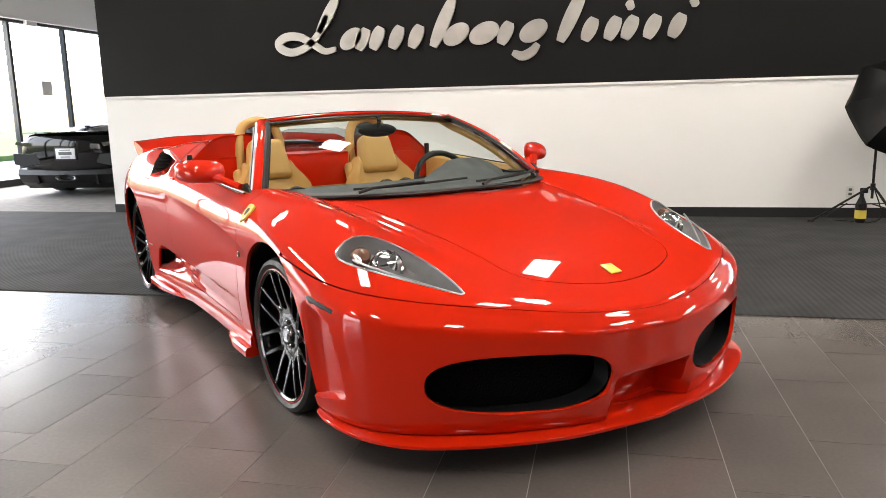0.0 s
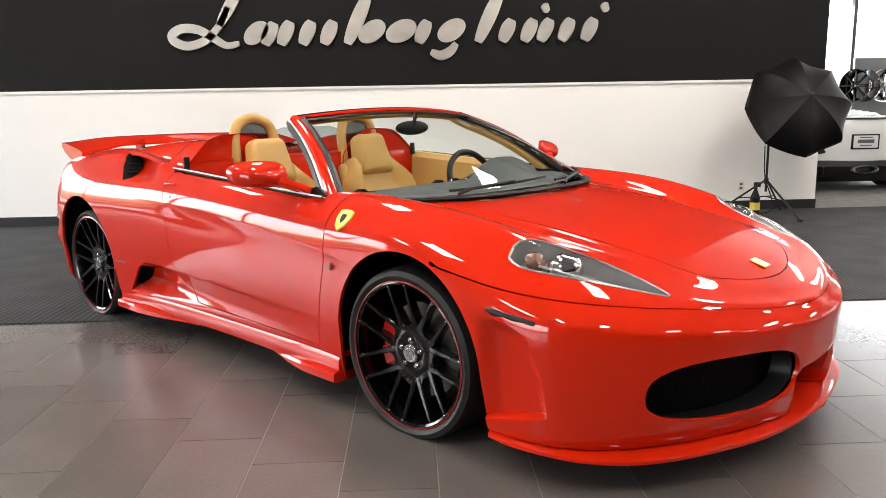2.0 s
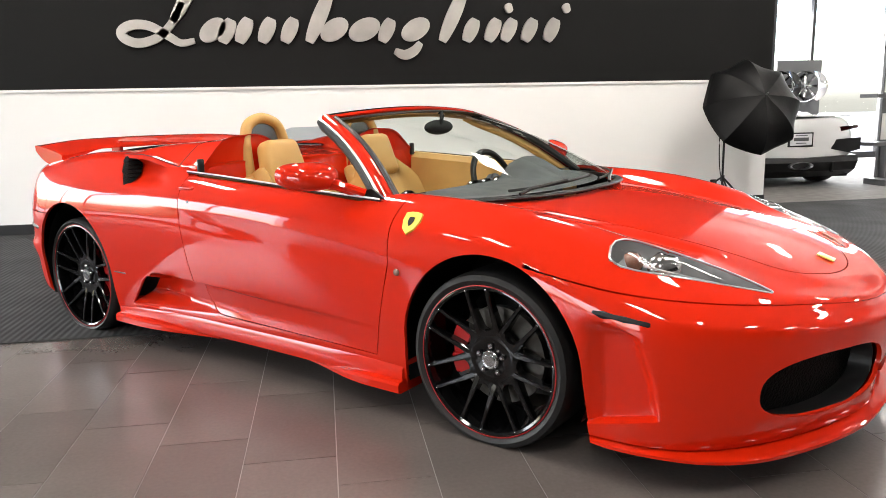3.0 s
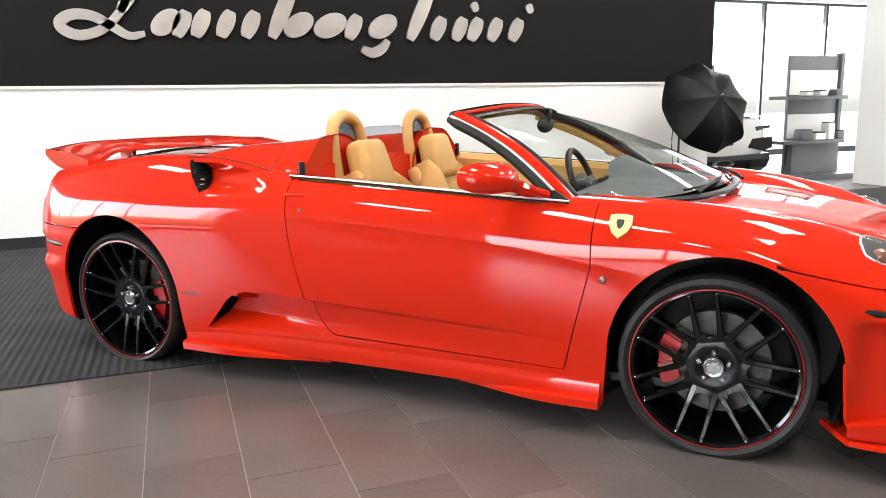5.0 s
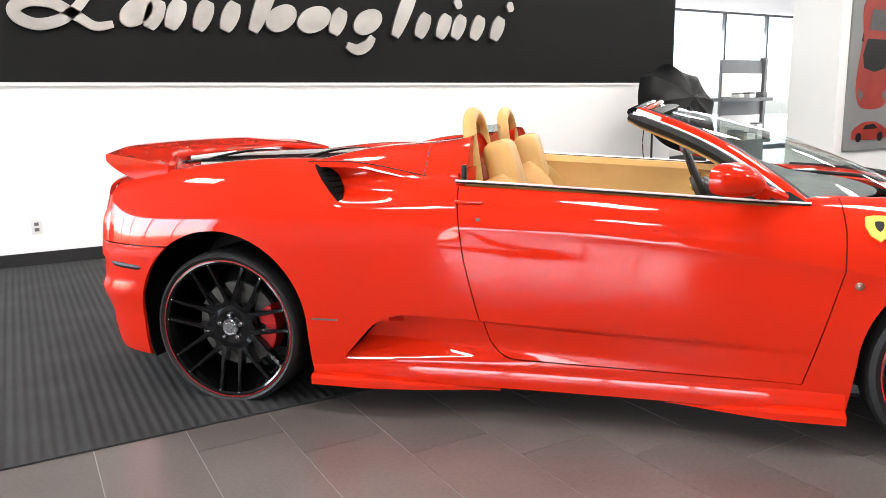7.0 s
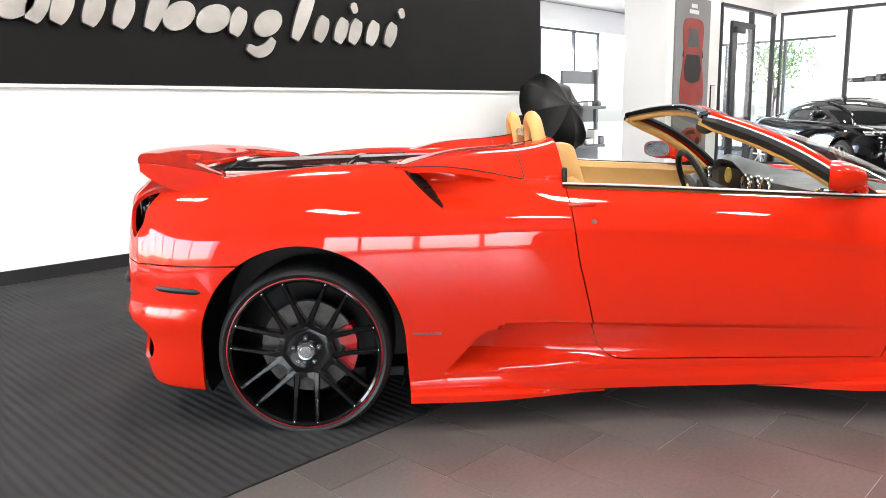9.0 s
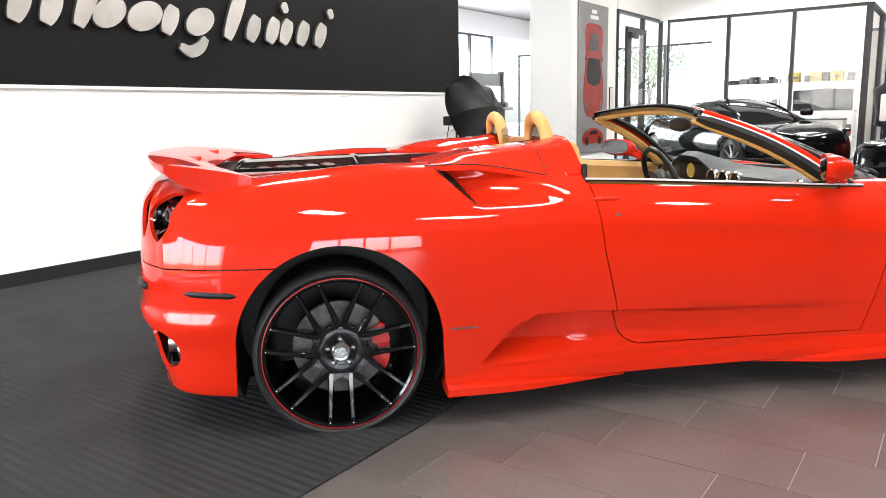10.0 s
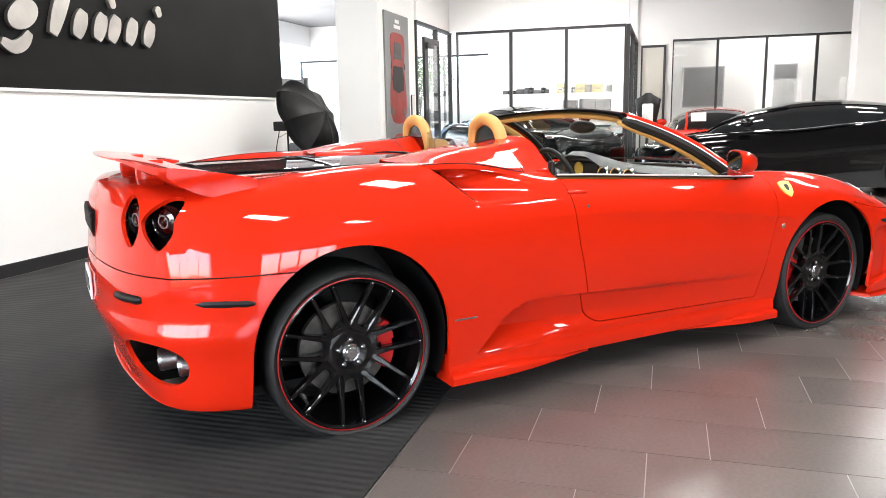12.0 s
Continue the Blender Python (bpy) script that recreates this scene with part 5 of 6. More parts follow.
# side markers, badges, filler and handles
for side in (1, -1):
    for x0, x1, z0, z1, lab in ((1.695, 1.890, 0.540, 0.514, "smoked front side marker"), (-1.815, -1.635, 0.545, 0.537, "smoked rear side marker"), (-2.020, -1.955, 0.540, 0.546, "small dark reflector on the rear corner")):
        pts = [(x0 + (x1 - x0) * t, z0 + (z1 - z0) * t) for t in [k / 6 for k in range(7)]]
        part("side_marker", sweep([(x, side * (skin_w(x, z) - 0.0118), z) for x, z in pts], [0.0125] + [0.0160] * 5 + [0.0125], 10, 1.0), M["black"], red_car, lab)
    shield = [(0.72 * a, 0.72 * b) for a, b in [(-0.050, 0.055), (-0.02, 0.062), (0.02, 0.062), (0.050, 0.055), (0.052, 0.01), (0.035, -0.035), (0.0, -0.066), (-0.035, -0.035), (-0.052, 0.01)]]
    sm = skin_frame(0.985, 0.748, side)
    badge = part("badge", slab(shield, 0.008, sm @ Matrix.Translation((0, 0, -0.003))), M["yellow"], red_car, "yellow enamel shield", smooth=False)
    bm = slab([(x * 0.34, y * 0.42 + 0.004) for x, y in shield], 0.0015, sm @ Matrix.Translation((0, 0, 0.0055)))
    part("badge_mark", bm, M["black"], badge, smooth=False)
    part("side_repeater", lathe([(0.0, 0.008), (0.010, 0.006), (0.014, 0.0)], 16, "Y", None, pose(0.937, side * (skin_w(0.937, 0.572) - 0.001), 0.572) @ Matrix.Scale(side, 4, (0, 1, 0))), M["amber"], red_car, "small amber side repeater")
    part("door_lock", lathe([(0.0, 0.004), (0.009, 0.003), (0.011, 0.0)], 16, "Y", None, pose(-0.263, side * (skin_w(-0.263, 0.752) - 0.002), 0.752) @ Matrix.Scale(side, 4, (0, 1, 0))), M["disc"], red_car)
    part("door_handle", round_box(-0.35, -0.25, side * skin_w(-0.3, 0.815) - 0.008, side * skin_w(-0.3, 0.815) + 0.005, 0.806, 0.820, 0.005), M["red"], red_car)
    part("side_lettering", box(-0.90, -0.80, side * skin_w(-0.85, 0.372) - 0.003, side * skin_w(-0.85, 0.372) + 0.0015, 0.368, 0.374), M["disc"], red_car, smooth=False)
part("bonnet_badge", round_box(-0.030, 0.030, -0.026, 0.026, 0, 0.005, 0.002, None, pose(2.166, 0, 0.588, 0, 20, 0)), M["yellow"], red_car, "small yellow bonnet badge")

# dark ribbed mouth of the upper scoop
for side in (1, -1):
    rows, ribs = [], []
    for k in range(15):
        f = k / 14
        z = 0.805 + 0.135 * f
        x = -0.765 - 1.08 * (z - 0.79) - 0.9 * (z - 0.79) * (0.935 - z)
        w = skin_w(x, z)
        deep = math.sin(math.pi * (0.04 + 0.92 * f)) ** 0.6
        rows.append([(x + 0.050 * q * deep * (0.3 + 0.7 * f), side * (w - 0.003 - 0.088 * q * deep), z + 0.004) for q in (0.0, 0.25, 0.5, 0.75, 1.0)])
        if k % 2 and 1 < k < 13:
            ribs.append([(x + 0.050 * q * deep * (0.3 + 0.7 * f) + 0.003, side * (w - 0.003 - 0.088 * q * deep), z + 0.004) for q in (0.25, 0.6, 0.95)])
    part("scoop_mesh", loft(rows), M["honeycomb"], red_car, "black mesh in the shoulder scoop")
    for rib in ribs:
        part("vent_slat", sweep(rib, 0.0026, 6), M["gloss_black"], red_car)

# tail lamps, exhausts, plate
for side in (1, -1):
    for y, x, yaw in ((0.720, -1.860, -34), (0.600, -1.930, -22)):
        tl = new("tail_lamp")
        tl.parent = red_car
        m = pose(x, side * y, 0.800, 0, 0, yaw * side)
        part("lamp_housing", lathe([(0.050, 0.08), (0.056, -0.006), (0.052, -0.014), (0.047, -0.006), (0.042, 0.01)], 32, "X", None, m), M["gloss_black"], tl, "black round lamp housing")
        part("lamp_lens", lathe([(0.0, -0.012), (0.022, -0.010), (0.040, -0.004), (0.045, 0.004)], 32, "X", None, m), M["tail_red"], tl, "dark red round lens")
        part("lamp_ring", lathe([(0.019, -0.016), (0.023, -0.016), (0.024, -0.006)], 24, "X", None, m), M["steel"], tl)
    for k in range(2):
        y = 0.66 + 0.10 * k
        part("tail_pipe", lathe([(0.034, 0.12), (0.040, -0.05), (0.037, -0.056), (0.032, -0.048), (0.030, 0.10)], 24, "X", None, pose(-1.86 + 0.05 * k, side * y, 0.315)), M["steel"], red_car, "round steel tail pipe")
part("number_plate", round_box(-2.086, -2.076, -0.13, 0.13, 0.44, 0.55, 0.004), M["plate"], red_car, "white number plate with plain bars")
bm = bmesh.new()
for k in range(5):
    box(-2.090, -2.085, -0.11 + 0.045 * k, -0.078 + 0.045 * k, 0.475, 0.525, 0, bm)
part("plate_bars", bm, M["dash"], red_car, smooth=False)
part("rear_grille", round_box(-2.065, -2.04, -0.22, 0.22, 0.70, 0.80, 0.02), M["honeycomb"], red_car, "dark rear grille between the lamps")
part("diffuser", box(-1.96, -1.80, -0.42, 0.42, 0.16, 0.24), M["black"], red_car, "black rear diffuser", smooth=False)
intake_faces.free()
lamp_faces.free()

# ---- wall sign: plain brushed-metal strokes, leaning like a running hand ----
sign = thing("wall_sign_strokes", "brushed silver metal strokes mounted on the charcoal wall", "wall sign", pose(0, SIGN_Y - 0.012, 0))


def stroke(pts, r):
    """A flat metal ribbon on the wall along plan points (x, z)."""
    curve = smooth_curve([(x, 0, z) for x, z in pts], 5)
    bm = bmesh.new()
    rows = []
    n = len(curve)
    for i, p in enumerate(curve):
        d = (curve[min(i + 1, n - 1)] - curve[max(i - 1, 0)]).normalized()
        side = Vector((d.z, 0, -d.x))
        f = i / (n - 1)
        w = r * (0.55 + 0.45 * math.sin(math.pi * f) ** 0.7)
        a, b = p + side * w, p - side * w
        rows.append([(a.x, -0.012, a.z), (a.x, -0.045, a.z), (b.x, -0.045, b.z), (b.x, -0.012, b.z)])
    loft(rows, True, bm, True)
    return bm


LEAN = 0.47
BASE = 1.845


def lean(x, h):
    return (x + LEAN * h, BASE + h)


def oval(x, a, h):
    """A solid leaning oval plate."""
    ring = [lean(x + a * math.cos(q), h + 0.118 * math.sin(q)) for q in [2 * math.pi * k / 28 for k in range(28)]]
    return slab(ring, 0.033, Matrix(((1, 0, 0, 0), (0, 0, 1, -0.045), (0, 1, 0, 0), (0, 0, 0, 1))))


# a looping ribbon, then leaning bars of two heights, solid ovals, a hook and dots
for pts, r in (
        ([(-3.02, .36), (-3.12, .18), (-3.26, .04), (-3.44, -.02), (-3.57, .02), (-3.60, .09), (-3.50, .15), (-3.34, .14), (-3.18, .05), (-3.06, -.02), (-2.93, .00)], 0.046),
        ([(-3.12, .18), (-3.00, .37), (-2.90, .54)], 0.060)):
    part("stroke", stroke([(x, BASE + h) for x, h in pts], r), M["sign"], sign, smooth=False)
for x, h in ((-2.66, .20), (-2.50, .21), (-2.28, .21), (-2.06, .21), (-1.82, .46), (-1.09, .20), (-0.47, .48), (-0.22, .20), (0.01, .20), (0.18, .20), (0.40, .20), (0.64, .20)):
    part("stroke", stroke([lean(x, -0.02), lean(x, h * 0.5), lean(x, h)], 0.072), M["sign"], sign, smooth=False)
for x, a in ((-2.80, .115), (-1.62, .130), (-1.32, .150), (-0.80, .135)):
    part("oval_plate", oval(x, a, 0.100), M["sign"], sign, smooth=False)
part("stroke", stroke([lean(-0.69, -0.03), lean(-0.72, -0.11), lean(-0.80, -0.15), lean(-0.92, -0.11)], 0.050), M["sign"], sign, smooth=False)
for x in (0.05, 0.67):
    part("stroke", stroke([lean(x, 0.29), lean(x + 0.03, 0.31), lean(x + 0.06, 0.32)], 0.050), M["sign"], sign, smooth=False)

# ---- photo umbrella on a light stand ----
umbrella = thing("photo_umbrella", "black photo umbrella open on a light stand", "photo light", pose(2.65, 7.47, 1.10))
axis_q = Vector((-0.03, -0.90, 0.42)).normalized().to_track_quat("Z", "X").to_matrix().to_4x4()
bm = bmesh.new()
rib_n, rings = 8, []
for k in range(10):
    f = k / 9
    ring = []
    for j in range(rib_n * 6):
        a = 2 * math.pi * j / (rib_n * 6)
        sag = 1 - 0.095 * f * abs(math.sin(rib_n * a / 2))
        r = 0.53 * math.sin(f * math.pi / 2 * 0.93) / math.sin(math.pi / 2 * 0.93) * sag
        h = 0.30 * (math.cos(f * math.pi / 2 * 0.93) - math.cos(math.pi / 2 * 0.93)) - 0.050 * f * abs(math.sin(rib_n * a / 2))
        ring.append(bm.verts.new(axis_q @ Vector((r * math.cos(a), r * math.sin(a), h))))
    rings.append(ring)
for p, q in zip(rings[1:], rings[2:]):
    for j in range(len(p)):
        bm.faces.new((p[j], p[(j + 1) % len(p)], q[(j + 1) % len(p)], q[j]))
top = bm.verts.new(axis_q @ Vector((0, 0, 0.295)))
for j in range(len(rings[1])):
    bm.faces.new((rings[1][j], rings[1][(j + 1) % len(rings[1])], top))
bmesh.ops.delete(bm, geom=rings[0], context="VERTS")
bmesh.ops.solidify(bm, geom=bm.faces[:], thickness=0.002)
part("canopy", bm, M["fabric_black"], umbrella, "black fabric canopy with eight panels", angle=12)
part("ferrule", rod(bmesh.new(), axis_q @ Vector((0, 0, 0.285)), axis_q @ Vector((0, 0, 0.33)), 0.008), M["steel"], umbrella, "bright tip")
part("shaft", rod(bmesh.new(), axis_q @ Vector((0, 0, 0.295)), axis_q @ Vector((0, 0, -0.42)), 0.005), M["steel"], umbrella)
for k in range(rib_n):
    a = 2 * math.pi * k / rib_n
    pts = [axis_q @ Vector((0.53 * math.sin(f * 1.46) * math.cos(a), 0.53 * math.sin(f * 1.46) * math.sin(a), 0.28 * math.cos(f * 1.46) - 0.035)) for f in (0.05, 0.35, 0.65, 1.0)]
    part("rib", sweep(pts, 0.003, 6), M["steel"], umbrella)

stand = thing("light_stand", "black tripod light stand with a flash head", "light stand", pose(2.45, 7.62, 0))
part("pole", rod(bmesh.new(), (0, 0, 0.25), (0, 0, 1.02), 0.012), M["black"], stand)
for k in range(3):
    a = math.radians(-75 + 120 * k)
    leg = part("leg", rod(bmesh.new(), (0.02 * math.cos(a), 0.02 * math.sin(a), 0.36), (0.50 * math.cos(a), 0.50 * math.sin(a), 0.012), 0.010), M["black"], stand)
    part("rubber_foot", round_box(0.47, 0.53, -0.015, 0.015, 0.0, 0.03, 0.008, None, Matrix.Rotation(a, 4, "Z")), M["rubber"], leg)
    part("brace", rod(bmesh.new(), (0, 0, 0.20), (0.28 * math.cos(a), 0.28 * math.sin(a), 0.18), 0.006), M["black"], stand)
part("collar", rod(bmesh.new(), (0, 0, 0.33), (0, 0, 0.39), 0.022), M["black"], stand)
part("flash_head", round_box(-0.05, 0.05, -0.02, 0.16, 1.00, 1.11, 0.015), M["black"], stand, "black flash head")
part("flash_tube", lathe([(0.0, 0.0), (0.045, 0.0), (0.05, 0.05)], 20, "Y", None, pose(0, -0.06, 1.055)), M["paper"], stand)
part("cable", sweep(smooth_curve([(0.02, 0.12, 1.0), (0.06, 0.2, 0.7), (0.03, 0.1, 0.4), (0.1, 0.05, 0.05), (-0.2, 0.2, 0.012), (-0.3, 0.35, 0.012), (-0.08, 0.44, 0.15)], 6), 0.006, 6), M["black"], stand)

bottle = thing("spray_bottle", "black spray bottle with a yellow label on the floor", "bottle", pose(2.40, 7.74, 0.006))
part("bottle_body", lathe([(0.0, 0.0), (0.045, 0.0), (0.05, 0.01), (0.05, 0.17), (0.03, 0.22), (0.018, 0.25), (0.018, 0.28), (0.0, 0.28)], 20, "Z"), M["black"], bottle)
part("label_band", lathe([(0.0515, 0.04), (0.0515, 0.12)], 20, "Z"), M["yellow"], bottle, "yellow label band")
part("spray_head", round_box(-0.02, 0.05, -0.014, 0.014, 0.28, 0.33, 0.008), M["black"], bottle)

socket = thing("wall_socket", "white double wall socket plate", "socket", pose(2.40, SIGN_Y, 0.26))
part("plate", round_box(-0.037, 0.037, -0.008, 0.0, -0.058, 0.058, 0.003), M["paper"], socket)
for z in (-0.022, 0.022):
    part("outlet", round_box(-0.016, 0.016, -0.011, -0.006, z - 0.013, z + 0.013, 0.003), M["grey_board"], socket)
socket2 = copy_thing(socket, pose(-3.62, SIGN_Y, 0.30))
tagged(socket2, "small dark wall socket near the skirting", "socket")


# ---- other cars in the hall ----
def build_car(name, label, paint, m, length=4.6, width=1.95, roof=1.16, belt=0.80, tail=0.92, nose=0.62, cab=(-1.35, 1.05), group=""):
    top = thing(name, label, "car", m, group)
    hl, hw = length / 2, width / 2
    xs = [-hl, -hl + .05, -hl + .16, -hl + .5, -1.32, -0.6, 0.1, 0.8, 1.36, hl - .48, hl - .16, hl - .05, hl]
    wide = [0, .55, .86, .95, 1, .98, .96, .97, 1, .95, .80, .48, 0]
    z_top = [tail - .02, tail, tail + .01, tail + .02, tail + .03, tail - .01, belt + .04, belt + .02, belt - .02, nose + .08, nose, nose - .04, nose - .06]
    lines = []
    for f, dz, dx in ((0, 0, .03), (.45, 0, .025), (.78, -.005, .015), (.93, -.10, 0), (1.0, -.30, 0), (.99, -.48, .01), (.94, -.64, .03)):
        lines.append([(x * (1 - dx), hw * w * f, max(0.14, z + dz if z + dz > .14 else .14)) for x, w, z in zip(xs, wide, z_top)])
    pts = surface(np.array(lines), 6, 4)
    bm = bmesh.new()
    lu, lv = bm.verts.layers.float.new("u"), bm.verts.layers.float.new("v")
    g = [[bm.verts.new(p) for p in row] for row in pts]
    for a, b in zip(g, g[1:]):
        for k in range(len(a) - 1):
            bm.faces.new((a[k], b[k], b[k + 1], a[k + 1]))
    bmesh.ops.recalc_face_normals(bm, faces=bm.faces)
    for x in (1.36, -1.32):
        arch = disc(x, 0.34, 0.375)
        cut(bm, arch)
        pull(bm, lambda s, arch=arch: arch(s) < 0).free()
    skin_part("body", flange(mirrored(bm), 0.02), paint, top)
    part("underbody", box(-hl + .25, hl - .25, -hw + .12, hw - .12, 0.12, 0.45), M["black"], top, smooth=False)
    secs, n = [], 14
    for k in range(n + 1):
        f = k / n
        x = cab[0] + (cab[1] - cab[0]) * f
        rise = math.sin(math.pi * f ** 0.92) ** 0.62
        zb = np.interp(x, [-1.4, -0.6, 0.1, 0.8, 1.3], [tail, tail - .02, belt + .03, belt, belt - .03]) - 0.02
        zt = zb + (roof - zb) * rise
        bw = hw * (0.86 - 0.22 * ramp(0.4, 0.0, f) - 0.10 * ramp(0.7, 1.0, f))
        secs.append([(x, bw * math.sin(q) * (1 - 0.22 * rise * math.cos(q)), zb + (zt - zb) * math.cos(q) ** 0.55) for q in [math.pi / 2 * (j / 6 - 1) for j in range(6)] + [0] + [math.pi / 2 * j / 6 for j in range(1, 7)]])
    part("cabin_glass", loft(secs), M["tint"], top, "dark tinted cabin glass", angle=60)
    lift = [[Vector(p) + Vector((0, 0, 0.006)) for p in s[3:10]] for s in secs[3:10]]
    part("roof", loft(lift), paint, top, angle=60)
    for side in (0, -1):
        part("pillar", sweep([Vector(s[3 if side == 0 else 9]) + Vector((0, 0, .004)) for s in secs[9:]], 0.022, 8), paint, top)
        sd = 1 if side else -1
        part("belt_line", sweep([Vector(s[0 if side == 0 else -1]) + Vector((0, 0.004 * (-1 if side == 0 else 1), 0.022)) for s in secs[1:-1]], 0.006, 6), M["steel"], top)
        part("door_mirror", round_box(0.62, 0.78, sd * (hw - .02) - .10, sd * (hw - .02) + .08, belt + .08, belt + .19, 0.045), paint, top)
        part("side_scoop", round_box(-0.95, -0.55, sd * hw * 0.95 - .02, sd * hw * 0.95 + .02, 0.42, 0.66, 0.018, None, Matrix.Shear("XY", 4, (0.0, 0.0))), M["black"], top)
        part("headlamp", round_box(hl - .62, hl - .22, sd * hw * .74 - .09, sd * hw * .74 + .09, nose - .03, nose + .035, 0.02), M["chrome"], top)
        part("tail_lamp", slab([(0.0, 0.02), (0.42, 0.06), (0.44, 0.02), (0.16, -0.03), (0.12, -0.10), (0.02, -0.05)], 0.05, Matrix(((0, 0, 1, -hl + .055), (sd, 0, 0, sd * hw * .42), (0, 1, 0, tail - .16), (0, 0, 0, 1)))), M["tail_red"], top, "dark red angular tail lamp", smooth=False)
        part("rear_vent", slab([(0.0, 0.0), (0.46, 0.03), (0.46, -0.13), (0.30, -0.17), (0.04, -0.12)], 0.05, Matrix(((0, 0, 1, -hl + .045), (sd, 0, 0, sd * hw * .44), (0, 1, 0, tail - .30), (0, 0, 0, 1)))), M["black"], top, "black mesh outlet", smooth=False)
        part("rear_fin", slab([(0.0, 0.0), (0.30, 0.03), (0.30, -0.02), (0.02, -0.14)], 0.03, Matrix(((1, 0, 0, -hl - .02), (0, 0, 1, sd * hw * .50), (0, 1, 0, 0.34), (0, 0, 0, 1)))), M["black"], top, smooth=False)
    part("number_plate", round_box(-hl - .012, -hl + .03, -.155, .155, tail - .36, tail - .205, 0.006), M["plate"], top, "pale number plate")
    for z0, z1, half in ((-.300, -.255, .105), (-.335, -.322, .075), (-.235, -.222, .085)):
        part("plate_bar", box(-hl - .014, -hl - .010, -half, half, tail + z0, tail + z1), M["grey_board"], top, smooth=False)
    part("plate_surround", round_box(-hl - .006, -hl + .05, -.178, .178, tail - .378, tail - .187, 0.008), M["black"], top, "dark plate holder")
    lower = []
    for k in range(9):
        y = -0.92 + 1.84 * k / 8
        dx = 0.16 * abs(y) ** 2.5
        lower.append([(-hl + dx + a, y * hw, z) for a, z in ((0.30, 0.44), (-0.01, 0.395 + 0.03 * abs(y)), (-0.035, 0.34), (0.03, 0.22), (0.18, 0.13), (0.5, 0.12))])
    part("rear_diffuser", loft(lower), M["black"], top, "black lower tail with diffuser", angle=25)
    part("tail_pipe", loft([[(-hl + a, f * (0.17 * math.cos(q)), 0.300 + f * 0.050 * math.sin(q)) for q in [2 * math.pi * k / 24 for k in range(25)]] for a, f in ((0.06, 0.8), (-0.06, 0.8), (-0.07, 0.92), (-0.06, 1.0), (0.08, 1.0))]), M["steel"], top, "wide oval tail pipe")
    part("rear_spoiler", loft([[(-hl + 0.03 + 0.12 * abs(y) ** 2, y * hw * 0.80, tail + 0.035), (-hl + 0.02 + 0.12 * abs(y) ** 2, y * hw * 0.80, tail + 0.015), (-hl + 0.30 + 0.12 * abs(y) ** 2, y * hw * 0.80, tail + 0.012), (-hl + 0.30 + 0.12 * abs(y) ** 2, y * hw * 0.80, tail + 0.020)] for y in [k / 5 - 1 for k in range(11)]], True, None, True), paint, top, angle=25)
    for k in range(4):
        part("engine_louvre", loft([[(-hl + 0.42 + 0.17 * k, y, tail + 0.035 + 0.012 * k), (-hl + 0.56 + 0.17 * k, y, tail + 0.075 + 0.012 * k), (-hl + 0.56 + 0.17 * k, y, tail + 0.060 + 0.012 * k)] for y in (-0.42, 0.42)], True, None, True), paint, top, smooth=False)
    for x in (1.36, -1.32):
        for sd in (1, -1):
            w = new("wheel")
            w.parent = top
            w.matrix_basis = Matrix.Translation((x, sd * (hw - .03), 0.335)) @ (Matrix.Rotation(math.pi, 4, "Z") if sd < 0 else Matrix())
            part("tyre", lathe([(0.25, -0.01), (0.27, 0.0), (0.325, -0.01), (0.335, -0.04), (0.335, -0.24), (0.25, -0.25)], 40), M["rubber"], w)
            bm = bmesh.new()
            for k in range(10):
                a = 2 * math.pi * k / 10
                sweep([(0.03 * math.cos(a), -0.02, 0.03 * math.sin(a)), (0.14 * math.cos(a), -0.03, 0.14 * math.sin(a)), (0.25 * math.cos(a), -0.015, 0.25 * math.sin(a))], [0.02, 0.013, 0.012], 6, 1, (0, 1, 0), bm)
            part("spokes", bm, M["steel"], w)
            part("rim", lathe([(0.262, -0.002), (0.25, 0.0), (0.24, -0.02), (0.235, -0.12), (0.0, -0.13)], 40), M["disc"], w)
    return top


build_car("sports_car_black", "black wedge-shaped sports car parked by the windows, tail outwards", M["black_paint"], pose(-7.92, 11.95, 0, 0, 0, 94), 4.75, 1.92, 1.14, 0.80, 0.93, 0.60)
build_car("sports_car_white", "white wedge-shaped sports car parked by the windows, tail outwards", M["white_paint"], pose(4.63, 11.58, 0, 0, 0, 88), 4.4, 2.0, 1.14, 0.80, 0.93, 0.60)
build_car("coupe_black", "glossy black low coupe with dark tinted glass", M["black_paint"], pose(6.35, 1.62, 0, 0, 0, 86), 4.5, 1.95, 1.25, 0.84, 0.97, 0.66, (-1.75, 1.25))
build_car("coupe_red", "red low coupe with a white paper behind its windscreen", M["red"], pose(10.0, 2.54, 0, 0, 0, 178), 4.5, 1.92, 1.20, 0.82, 0.95, 0.64)
build_car("saloon_black", "dark saloon parked before the display office", M["black_paint"], pose(8.7, 6.0, 0, 0, 0, 225), 4.3, 1.80, 1.30, 0.90, 0.96, 0.76)
paper = thing("price_sheet", "white paper sheet behind the windscreen of the red coupe", "paper", pose(9.02, 2.87, 1.04, 0, -58, 0))
part("sheet", box(-0.09, 0.09, -0.13, 0.13, 0, 0.003), M["paper"], paper, smooth=False)

